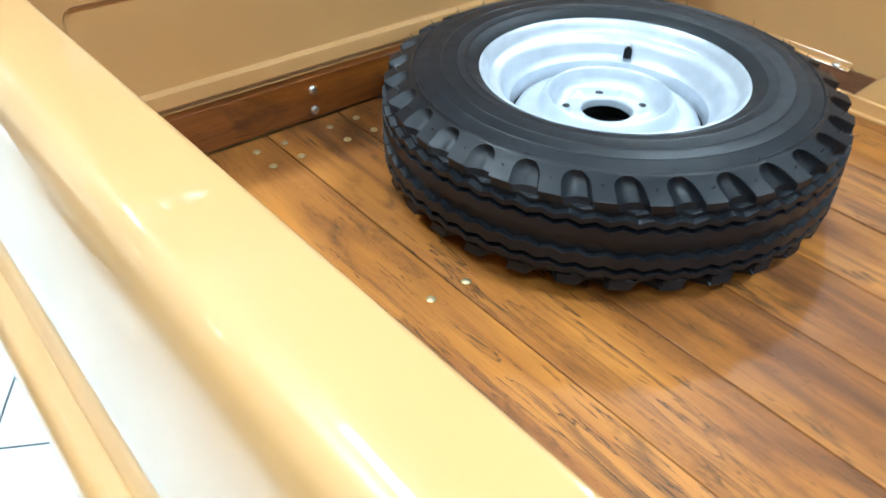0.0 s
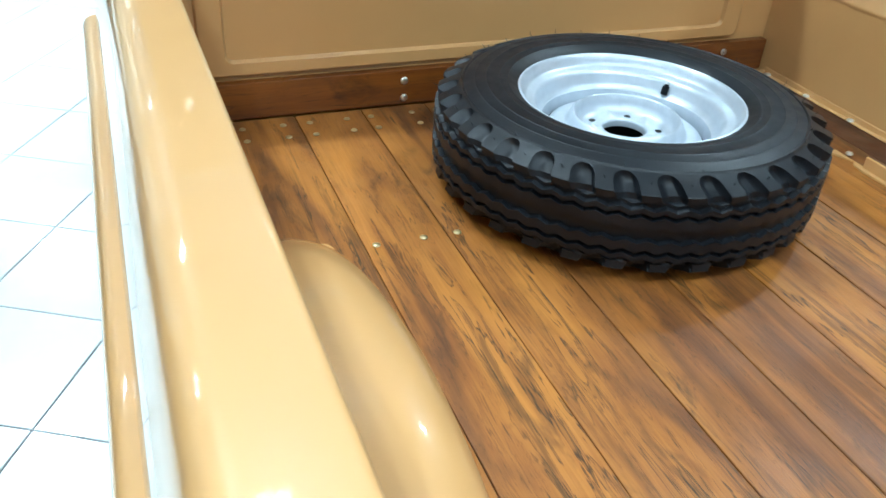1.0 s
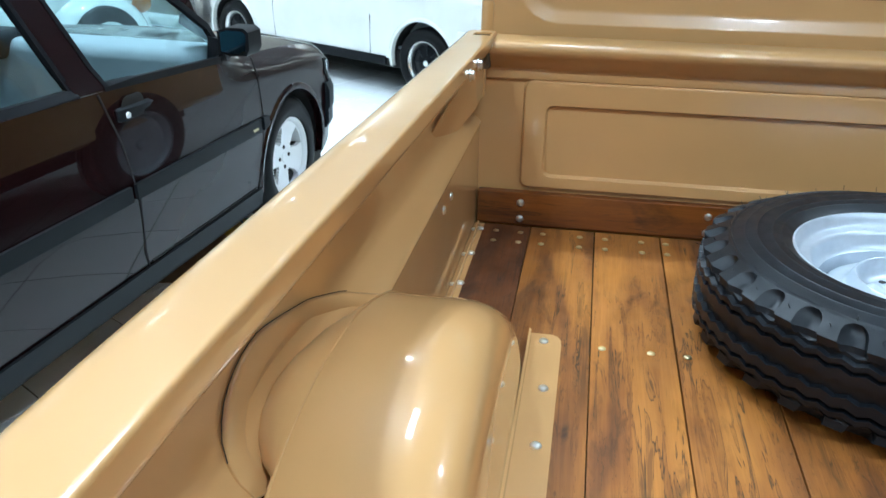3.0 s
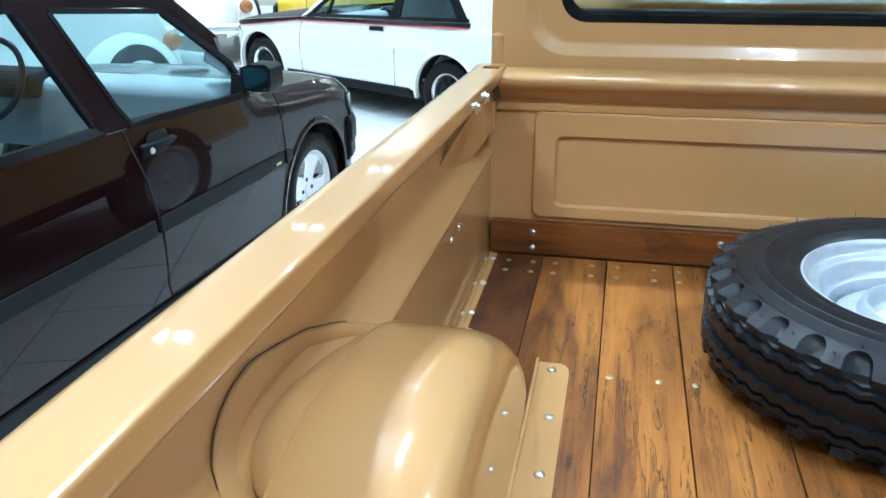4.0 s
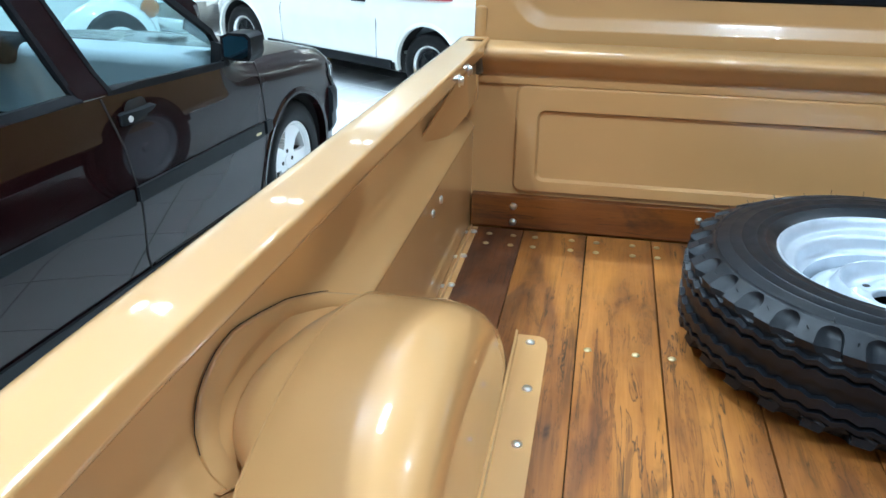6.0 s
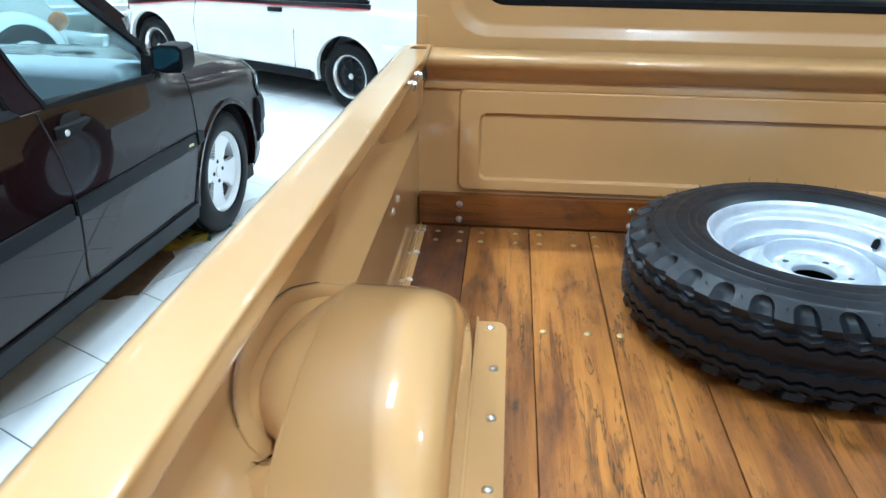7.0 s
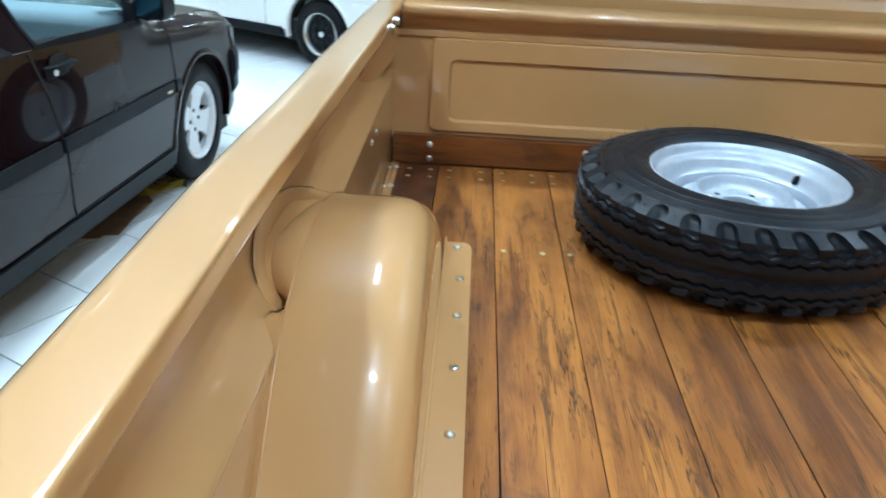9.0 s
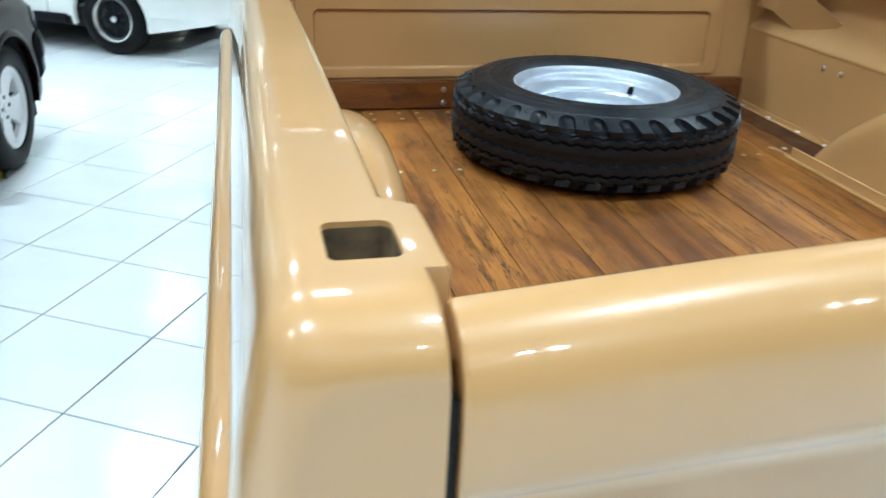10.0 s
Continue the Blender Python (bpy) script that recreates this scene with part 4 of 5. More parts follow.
def road_wheel(name, R, ri, width, style, parent, m):
    """A road wheel: axis y, outer face towards -y, centre at the origin."""
    ob = new(name)
    ob.parent = parent
    ob.matrix_basis = m
    h = width / 2
    prof = [(ri, h * 0.7), (ri + 0.012, h * 0.95), (ri + 0.03, h), (ri + 0.55 * (R - ri), h * 1.02), (R - 0.02, h * 0.9), (R - 0.004, h * 0.72), (R, h * 0.5), (R, h * 0.36), (R - 0.006, h * 0.34), (R - 0.006, h * 0.26), (R, h * 0.24), (R, -h * 0.24), (R - 0.006, -h * 0.26), (R - 0.006, -h * 0.34), (R, -h * 0.36), (R, -h * 0.5), (R - 0.02, -h * 0.9), (ri + 0.03, -h), (ri, -h * 0.7)]
    turn = pose(0, 0, 0, 90)
    b = revolve(prof, 48)
    bmesh.ops.transform(b, matrix=turn, verts=b.verts)
    part("tyre", b, ROAD_RUBBER, ob)
    b = revolve([(ri + 0.004, h * 0.72), (ri + 0.006, h * 0.86), (ri - 0.002, h * 0.88), (ri - 0.012, h * 0.74), (ri - 0.02, h * 0.5), (ri - 0.022, -h * 0.7)], 48)
    bmesh.ops.transform(b, matrix=turn, verts=b.verts)
    metal = {"star": ALLOY, "ring": CHROME, "steel": SILVER}[style]
    part("rim", b, metal, ob)
    b = revolve([(0.0001, -h * 0.1), (ri - 0.02, -h * 0.1)], 32)
    bmesh.ops.transform(b, matrix=turn, verts=b.verts)
    part("brake_disc", b, DARK, ob)
    c = bmesh.new()
    if style == "star":
        # a dished disc with four drop-shaped openings, cut through with walls
        steps, rings = 120, 14
        r_out = ri - 0.006

        def open_at(k, i):
            a, r = (k + 0.5) * 360 / steps, (i + 0.5) / rings
            q = abs((a - 27 + 45) % 90 - 45)
            return 0.46 < r < 0.93 and q < 19 * min(1.0, (r - 0.30) / 0.40) * (1 - max(0.0, (r - 0.86) / 0.2) ** 2)

        grid = []
        for z_off in (0.0, -0.03):
            grid.append([[c.verts.new((max(r_out * i / rings, 0.0005) * math.cos(2 * math.pi * k / steps), max(r_out * i / rings, 0.0005) * math.sin(2 * math.pi * k / steps),
                                       h * (0.50 + 0.16 * (i / rings) ** 2) + z_off)) for i in range(rings + 1)] for k in range(steps)])
        f, b = grid
        for k in range(steps):
            n = (k + 1) % steps
            for i in range(rings):
                if open_at(k, i):
                    continue
                c.faces.new((f[k][i], f[k][i + 1], f[n][i + 1], f[n][i]))
                for other, p, q in (((k - 1) % steps, (k, i), (k, i + 1)), (n, (n, i), (n, i + 1))):
                    if open_at(other, i):
                        c.faces.new((f[p[0]][p[1]], f[q[0]][q[1]], b[q[0]][q[1]], b[p[0]][p[1]]))
                for other, p, q in ((i - 1, (k, i), (n, i)), (i + 1, (k, i + 1), (n, i + 1))):
                    if 0 <= other < rings and open_at(k, other):
                        c.faces.new((f[p[0]][p[1]], f[q[0]][q[1]], b[q[0]][q[1]], b[p[0]][p[1]]))
        for v in [v for v in c.verts if not v.link_faces]:
            c.verts.remove(v)
        revolve([(0.0001, h * 0.56), (0.024, h * 0.55), (0.030, h * 0.48)], 24, c)
        bmesh.ops.transform(c, matrix=turn, verts=c.verts)
        part("spokes", c, ALLOY, ob, angle=30)
        for k in range(4):
            s = revolve([(0.0001, h * 0.54), (0.010, h * 0.54), (0.011, h * 0.45)], 8)
            bmesh.ops.transform(s, matrix=turn @ pose(0.048 * math.cos(k * 1.5708), 0.048 * math.sin(k * 1.5708), 0), verts=s.verts)
            part("wheel_nut", s, DARK, ob)
    else:
        revolve([(0.0001, h * 0.66), (0.03, h * 0.64), (0.035, h * 0.5), (0.07, h * 0.46), (0.1, h * 0.34), (ri - 0.04, h * 0.36), (ri - 0.022, h * 0.5)], 32, c)
        bmesh.ops.transform(c, matrix=turn, verts=c.verts)
        part("wheel_disc", c, PLASTIC if style == "ring" else SILVER, ob)
        if style == "ring":
            for k in range(8):
                s = box(-0.008, 0.008, 0.05, ri - 0.03, h * 0.40, h * 0.50, 0.003, 1)
                bmesh.ops.transform(s, matrix=turn @ pose(0, 0, 0, 0, 0, 45 * k), verts=s.verts)
                part("spoke", s, GREY_TRIM, ob)
            s = revolve([(0.0001, h * 0.72), (0.02, h * 0.71), (0.024, h * 0.6)], 16)
            bmesh.ops.transform(s, matrix=turn, verts=s.verts)
            part("hub_cap", s, CHROME, ob)
    return ob


for s in (-1, 1):
    for y in (AC, 1.75):
        road_wheel("wheel", 0.352, 0.214, 0.19, "steel", truck, pose(s * 0.76, y, 0.352, 0, 0, -90 if s < 0 else 90))


# ---- cars standing in the showroom ----
def side_depth(z, spec):
    """How far the body side lies inside its widest line, by height: bulged doors, cabin leaning in."""
    w = spec["waist"]
    belt = spec["belt"]
    if z <= w:
        return 0.16 * (w - z) ** 2 + 0.03 * (w - z)
    if z <= belt:
        return spec["tumble"] * (z - w) ** 2 + 0.03 * (z - w)
    return spec["tumble"] * (belt - w) ** 2 + 0.03 * (belt - w) + 0.012 + spec["lean"] * (z - belt)


def car(spec, m):
    """A car from its side outlines. Local axes: x forward, y towards its right side, z up; its left side lies at y = 0 ... the near side is y = 0, facing -y."""
    ob = thing("car", spec["label"], "car", m)
    wb, width = spec["wheelbase"], spec["width"]
    ra, hub = spec["arch"], spec["radius"]
    paint, upper = spec["paint"], spec.get("upper", spec["paint"])

    top_u, top_z = zip(*([(spec["nose"], spec["hood_tip"])] + spec["hood"])[::-1])

    def roll(u, z):
        """The front wing turns in towards the bonnet over its upper edge."""
        reach = spec.get("shoulder", 0.0)
        if not reach or u < top_u[0] - 0.25:
            return 0.0
        top = float(np.interp(u, top_u, top_z))
        fade = min(1.0, (u - top_u[0] + 0.25) / 0.25)
        return fade * 0.75 * reach * max(0.0, 1 - (top - z) / reach) ** 2.2

    def sheet(name, outline, material, parent=ob, lift=0.0, depth=0.0, far=False, label="", du=0.12, dz=0.05):
        bm = plate(outline, du, dz)
        for v in bm.verts:
            ends = 0.0
            for edge, deep, length in ((spec["nose"], *spec.get("front_round", (0.20, 0.5))), (spec["tail"], 0.20, 0.45)):
                t = 1 - abs(v.co.x - edge) / length
                if t > 0:
                    ends += deep * t ** 2.4
            v.co.y = side_depth(v.co.z, spec) + ends + roll(v.co.x, v.co.z) - lift
        if depth:
            thicken(bm, depth)
        if far:
            for v in bm.verts:
                v.co.y = width - v.co.y
        return part(name, bm, material, parent, label, angle=30)

    sill, belt = spec["sill"], spec["belt"]
    front = arc(0, hub, ra, -14, 194, 16)
    rear = arc(-wb, hub, ra, -14, 194, 16)
    for far in (False, True):
        # lower body with both wheel arches open below
        low = [(spec["nose"], 0.42), (spec["nose"], spec["hood_tip"])] + spec["hood"] + spec["beltline"] + spec["deck"] + [(spec["tail"], spec["deck"][-1][1] - 0.02), (spec["tail"], 0.42), (spec["tail"] + 0.1, 0.30)]
        bottom = rear[::-1] + [(-wb + ra + 0.03, sill)] + [(-ra - 0.03, sill)] + front[::-1] + [(spec["nose"] - 0.12, 0.30)]
        side = sheet("body_side", low + bottom, paint, far=far, du=0.06, dz=0.02)
        if far:
            continue
        for b in spec["gaps"]:
            g = bmesh.new()
            pts = [(u, side_depth(z, spec) - 0.0015, z) for u, z in b]
            tube(pts, 0.0035, 5, g)
            part("panel_gap", g, DARK, side)
        for name, outline, mat in spec["trims"]:
            sheet(name, outline, mat, side, lift=0.012, depth=0.012)
        # wheel arch lips
        for cx in (0, -wb):
            lip = bmesh.new()
            loops = []
            for i in range(25):
                a = radians(-10 + 200 * i / 24)
                loops.append([(cx + r * math.cos(a), side_depth(hub + r * math.sin(a), spec) - d, hub + r * math.sin(a)) for r, d in ((ra - 0.006, -0.03), (ra - 0.004, 0.006), (ra + 0.014, 0.008), (ra + 0.026, 0.0))])
            loft(loops, closed=False, caps=False, bm=lip)
            part("arch_lip", lip, spec.get("lip", paint), side)
            well = bmesh.new()
            loops = [[(cx + (ra + 0.012) * math.cos(radians(-12 + 204 * i / 16)), y, hub + (ra + 0.012) * math.sin(radians(-12 + 204 * i / 16))) for i in range(17)] for y in (0.045, 0.3)]
            loft(loops, closed=False, caps=False, bm=well)
            part("wheel_well", well, DARK, side)
    # cabin pillars, roof rail and glass
    for far in (False, True):
        for outline in spec["pillars"]:
            sheet("pillar", outline, upper, depth=0.03, far=far, dz=0.06)
        for outline in spec["frames"] if not far else ():
            sheet("window_frame", outline, PLASTIC, lift=0.003, depth=0.02, far=far, dz=0.06)
        for outline in spec["windows"]:
            w = sheet("side_window", outline, GLASS, lift=-0.012, depth=0.004, far=far, dz=0.2, du=0.3)
            w.visible_shadow = False
    # skins across the car
    def across(name, line, material, inset, crown, parent=ob, shadow=True):
        bm = bmesh.new()
        loops = []
        for u, z in line:
            d = side_depth(z, spec) + roll(u, z) + inset
            for edge, deep, length in ((spec["nose"], *spec.get("front_round", (0.20, 0.5))), (spec["tail"], 0.20, 0.45)):
                t = 1 - abs(u - edge) / length
                if t > 0:
                    d += deep * t ** 2.4
            row = []
            for i in range(13):
                q = i / 12
                bulge = 1 - (2 * q - 1) ** 2
                row.append((u, d + (width - 2 * d) * q, z + crown * bulge ** 0.6))
            loops.append(row)
        loft(loops, closed=False, caps=False, bm=bm)
        p = part(name, bm, material, parent)
        p.visible_shadow = shadow
        return p

    hood = [(spec["nose"], spec["hood_tip"])] + spec["hood"]
    across("hood", hood, spec.get("hood_paint", paint), 0.0, 0.035)
    across("nose_panel", [(spec["nose"], 0.42), (spec["nose"] + 0.015, 0.55), (spec["nose"], spec["hood_tip"])], PLASTIC, 0.0, 0.0)
    across("windscreen", spec["screen"], GLASS, 0.0, 0.012, shadow=False)
    across("roof", spec["roof"], upper, 0.0, 0.03)
    across("rear_window", spec["back"], GLASS, 0.0, 0.012, shadow=False)
    across("boot_lid", spec["deck"], paint, 0.0, 0.02)
    across("tail_panel", [(spec["tail"], spec["deck"][-1][1] - 0.005), (spec["tail"] - 0.01, 0.6), (spec["tail"], 0.42)], paint, 0.0, 0.0)
    part("underbody", box(max(spec["tail"] + 0.15, -wb - 0.40), spec["nose"] - 0.15, 0.08, width - 0.08, spec.get("low", 0.13), 0.32), DARK, ob)
    # bumpers
    for name, u, sgn in (("front_bumper", spec["nose"], 1), ("rear_bumper", spec["tail"], -1)):
        b = bmesh.new()
        reach = abs(u - (0 if sgn > 0 else -wb)) - ra - 0.035
        path = []
        for k in range(7):
            x = u - sgn * reach * (1 - k / 6)
            deep, length = spec.get("front_round", (0.20, 0.5)) if sgn > 0 else (0.20, 0.5)
            t = 1 - abs(x - u) / length
            path.append((x, (deep * t ** 2.4 if t > 0 else 0) - 0.014))
        path += [(u + sgn * 0.035, deep + 0.06), (u + sgn * 0.065, deep + 0.22), (u + sgn * 0.075, width / 2)]
        path += [(x, width - y) for x, y in path[-2::-1]]
        loops = []
        for k, (x, y) in enumerate(path):
            p, q = path[max(k - 1, 0)], path[min(k + 1, len(path) - 1)]
            d = Vector((q[0] - p[0], q[1] - p[1])).normalized()
            n = Vector((d.y, -d.x)) * sgn
            loops.append([(x - n.x * e, y - n.y * e, z + spec.get("bumper_lift", 0.0)) for e, z in ((0.10, 0.30), (0.015, 0.31), (0.0, 0.34), (0.0, 0.40), (-0.008, 0.42), (-0.008, 0.50), (0.006, 0.535), (0.10, 0.55))])
        loft(loops, bm=b)
        part(name, b, spec["bumper"], ob, "dark bumper")
    for name, outline, mat in spec["lamps"]:
        sheet(name, outline, mat, lift=0.006, depth=0.012)
    # wheels
    for u in (0, -wb):
        road_wheel("wheel", hub, spec["rim"], 0.185, spec["wheel"], ob, pose(u, 0.115, hub))
        road_wheel("wheel", hub, spec["rim"], 0.185, spec["wheel"], ob, pose(u, width - 0.115, hub, 0, 0, 180))
    # cabin
    wheel_y = width - 0.42
    dash = spec["hood"][-1][0]
    part("dashboard", box(dash - 0.24, dash + 0.02, 0.12, width - 0.12, 0.55, belt - 0.035, 0.05, 3), CLOTH_GREY, ob)
    part("instrument_hood", box(dash - 0.30, dash - 0.10, wheel_y - 0.20, wheel_y + 0.20, belt - 0.12, belt + 0.0, 0.045, 3), PLASTIC, ob)
    part("cabin_floor", box(-wb + 0.1, -0.3, 0.1, width - 0.1, 0.28, 0.34), CLOTH_GREY, ob)
    for y in (0.18, width - 0.68):
        for u in spec["seats"]:
            st = bmesh.new()
            box(u - 0.05, u + 0.48, y, y + 0.5, 0.34, 0.58, 0.06, 3, bm=st)
            s2 = box(-0.07, 0.07, y, y + 0.5, 0.0, 0.62, 0.05, 3)
            merge(st, s2, pose(u - 0.06, 0, 0.5, 0, -14, 0))
            s2 = box(-0.045, 0.045, y + 0.12, y + 0.38, 0.64, 0.80, 0.03, 3)
            merge(st, s2, pose(u - 0.06, 0, 0.5, 0, -14, 0))
            part("seat", st, CLOTH_GREY, ob)
    sw = bmesh.new()
    loops = []
    for i in range(29):
        a = 2 * math.pi * i / 28
        loops.append([((0.185 + 0.014 * math.cos(b)) * math.cos(a), (0.185 + 0.014 * math.cos(b)) * math.sin(a), 0.014 * math.sin(b)) for b in (0, 1.05, 2.1, 3.14, 4.2, 5.2)])
    loft(loops, caps=False, bm=sw)
    box(-0.18, 0.18, -0.02, 0.02, -0.012, 0.012, 0.004, 1, bm=sw)
    box(-0.02, 0.02, -0.18, 0.0, -0.012, 0.012, 0.004, 1, bm=sw)
    part("steering_wheel", sw, PLASTIC, ob).matrix_basis = pose(dash - spec.get("helm", 0.42), wheel_y, belt - 0.035, 0, -62, 0)
    return ob


# dark maroon four-door saloon beside the truck; its near (right) side is mirrored into y = 0 facing -y
SALOON = dict(label="glossy dark maroon four-door saloon car with grey side mouldings", wheelbase=2.50, width=1.66, radius=0.292, rim=0.185, arch=0.328, wheel="star", paint=MAROON, bumper=GREY_TRIM,
    waist=0.52, tumble=0.13, belt=0.90, lean=0.36, sill=0.205, nose=0.60, tail=-3.36, hood_tip=0.670,
    hood=[(0.570, 0.716), (0.480, 0.738), (0.340, 0.762), (0.150, 0.788), (-0.100, 0.806), (-0.275, 0.828)],
    beltline=[(-0.447, 0.838), (-1.235, 0.889), (-2.015, 0.915), (-2.565, 0.930)],
    deck=[(-2.765, 0.94), (-3.065, 0.94), (-3.325, 0.925)],
    screen=[(-0.255, 0.826), (-0.447, 0.986), (-0.793, 1.257)], roof=[(-0.771, 1.268), (-1.041, 1.325), (-1.515, 1.355), (-2.015, 1.335), (-2.275, 1.290)], back=[(-2.305, 1.295), (-2.585, 1.10), (-2.795, 0.94)],
    pillars=[[(-0.275, 0.827), (-0.490, 0.843), (-0.555, 0.989), (-0.836, 1.201), (-0.944, 1.227), (-0.922, 1.289), (-0.771, 1.253)],
             [(-1.241, 0.889), (-1.375, 0.897), (-1.485, 1.262), (-1.360, 1.258)],
             [(-0.922, 1.289), (-0.944, 1.224), (-1.365, 1.258), (-1.815, 1.268), (-2.165, 1.248), (-2.265, 1.292), (-1.515, 1.345)],
             [(-2.165, 1.250), (-2.465, 0.925), (-2.735, 0.940), (-2.265, 1.295)]],
    frames=[[(-0.512, 0.841), (-1.252, 0.887), (-1.252, 0.911), (-0.523, 0.865)], [(-1.365, 0.893), (-2.435, 0.923), (-2.435, 0.946), (-1.375, 0.918)],
            [(-0.425, 0.838), (-0.555, 0.847), (-0.571, 0.969), (-0.506, 0.923)],
            [(-0.544, 0.854), (-0.571, 0.969), (-0.841, 1.186), (-0.820, 1.208), (-0.544, 0.984), (-0.525, 0.853)], [(-1.230, 0.897), (-1.346, 1.249), (-1.363, 1.250), (-1.249, 0.897)], [(-0.825, 1.191), (-1.354, 1.245), (-1.354, 1.263), (-0.825, 1.208)],
            [(-1.367, 0.905), (-1.475, 1.260), (-1.491, 1.260), (-1.387, 0.905)]],
    windows=[[(-0.544, 0.854), (-1.241, 0.892), (-1.354, 1.255), (-0.830, 1.201), (-0.560, 0.979)], [(-1.380, 0.900), (-2.435, 0.930), (-2.165, 1.250), (-1.815, 1.268), (-1.485, 1.260)]],
    gaps=[[(-0.365, 0.262), (-0.340, 0.360), (-0.300, 0.550), (-0.305, 0.750), (-0.335, 0.825)], [(-1.175, 0.262), (-1.193, 0.320), (-1.200, 0.520), (-1.235, 0.720), (-1.290, 0.885)], [(-0.385, 0.272), (-1.155, 0.272)], [(-2.415, 0.550), (-2.545, 0.800), (-2.585, 0.930)]],
    trims=[("side_moulding", [(-0.265, 0.525), (-0.317, 0.515), (-0.317, 0.572), (-0.265, 0.567)], GREY_TRIM), ("side_moulding", [(-0.343, 0.515), (-1.217, 0.525), (-1.217, 0.577), (-0.343, 0.572)], GREY_TRIM), ("side_moulding", [(-1.243, 0.525), (-2.065, 0.532), (-2.085, 0.587), (-1.243, 0.577)], GREY_TRIM), ("sill_strip", [(-0.345, 0.19), (-2.085, 0.19), (-2.085, 0.262), (-0.345, 0.262)], GREY_TRIM),
           ("badge", [(-0.372, 0.530), (-0.415, 0.531), (-0.415, 0.542), (-0.372, 0.541)], BRASS)],
    lamps=[("headlamp_bezel", [(0.595, 0.535), (0.430, 0.545), (0.365, 0.625), (0.380, 0.690), (0.480, 0.680), (0.595, 0.615)], BLACK_SATIN), ("headlamp", [(0.592, 0.545), (0.460, 0.556), (0.410, 0.625), (0.422, 0.672), (0.480, 0.664), (0.592, 0.605)], LENS)], shoulder=0.10, front_round=(0.120, 0.26), seats=(-1.515, -2.35), helm=0.33, bumper_lift=0.035)

# the saloon is built with its near side as the left one, then turned; its nose points away from the camera
saloon_at = Matrix(((0.087, -0.996, 0, -1.880), (0.996, 0.087, 0, 1.615), (0, 0, 1, 0), (0, 0, 0, 1)))
saloon = car(SALOON, saloon_at)


def door_fittings(ob, spec, u, z, mirror_u, mirror_z):
    d = side_depth(z, spec)
    bowl = bmesh.new()
    loft([[(u + x, d - 0.0015 - e, z + q) for x, q in rounded(-0.060 + k, 0.060 - k, -0.036 + k, 0.050 - k, 0.034 - k, 6)] for k, e in ((0, 0.0), (0.003, 0.0012))], bm=bowl)
    part("handle_bowl", bowl, DARK, ob)
    bar = bmesh.new()
    # a flat flap that narrows towards the front, wide round its lock
    loops = []
    for x, lo, hi, e in ((-0.088, -0.020, 0.016, 0.006), (-0.080, -0.026, 0.020, 0.014), (-0.050, -0.025, 0.020, 0.020), (0.000, -0.014, 0.018, 0.024), (0.060, -0.002, 0.018, 0.024), (0.085, 0.004, 0.016, 0.018), (0.090, 0.006, 0.014, 0.008)):
        loops.append([(u + x, d + 0.002, z + lo), (u + x, d - e, z + lo + 0.004), (u + x, d - e - 0.002, z + (lo + hi) / 2), (u + x, d - e, z + hi - 0.004), (u + x, d + 0.002, z + hi)])
    loft(loops, bm=bar)
    bar = part("door_handle", bar, GREY_TRIM, ob, "dark flap door handle with a chrome lock")
    k = revolve([(0.0001, 0.006), (0.009, 0.005), (0.011, 0.0)], 14)
    part("lock", k, CHROME, bar).matrix_basis = pose(u - 0.058, d - 0.021, z - 0.003, 90)
    mi = bmesh.new()
    d = side_depth(mirror_z, spec)
    loft([[(mirror_u + 0.03 - t * 0.075 + (0.0 if f == 0 else 0.0), d - 0.02 - p[0], mirror_z + p[1]) for p in [(w * 0.13, q * 0.86) for w, q in ((0.0, -0.045), (0.35, -0.062), (0.9, -0.058), (1.0, -0.03), (1.0, 0.045), (0.85, 0.062), (0.3, 0.062), (0.0, 0.045))]] for f, t in ((0, -0.35), (0, 0.2), (0, 1.0))], bm=mi)
    shell = part("wing_mirror", mi, PLASTIC, ob, "dark plastic wing mirror with blue glass")
    g = bmesh.new()
    loft([[(mirror_u - 0.0465 - e, d - 0.028 - w * 0.115, mirror_z + q * 0.84) for w, q in ((0.05, -0.042), (0.4, -0.052), (0.92, -0.048), (0.98, 0.035), (0.85, 0.05), (0.3, 0.052), (0.05, 0.040))] for e in (0, 0.003)], bm=g)
    part("mirror_glass", g, MIRROR_GLASS, shell)
    st = bmesh.new()
    loft([[(mirror_u + x, d - 0.025, mirror_z - 0.03 + z) for x, z in ((-0.06, -0.02), (0.06, -0.03), (0.05, 0.03), (-0.05, 0.04))], [(mirror_u + x, d + 0.012, mirror_z - 0.04 + z) for x, z in ((-0.08, -0.03), (0.09, -0.03), (0.06, 0.04), (-0.06, 0.06))]], bm=st)
    part("mirror_arm", st, PLASTIC, shell)


door_fittings(saloon, SALOON, -1.140, 0.806, -0.515, 0.925)


def scaled(spec, k):
    """The same outlines, k times the size."""
    def grow(v):
        if isinstance(v, float):
            return v * k
        if isinstance(v, tuple) and v and isinstance(v[0], str):
            return (v[0], grow(v[1]), v[2])
        if isinstance(v, tuple):
            return tuple(grow(x) for x in v)
        if isinstance(v, list):
            return [grow(x) for x in v]
        return v
    return {key: (v if key in ("lean", "label") else grow(v)) for key, v in spec.items()}


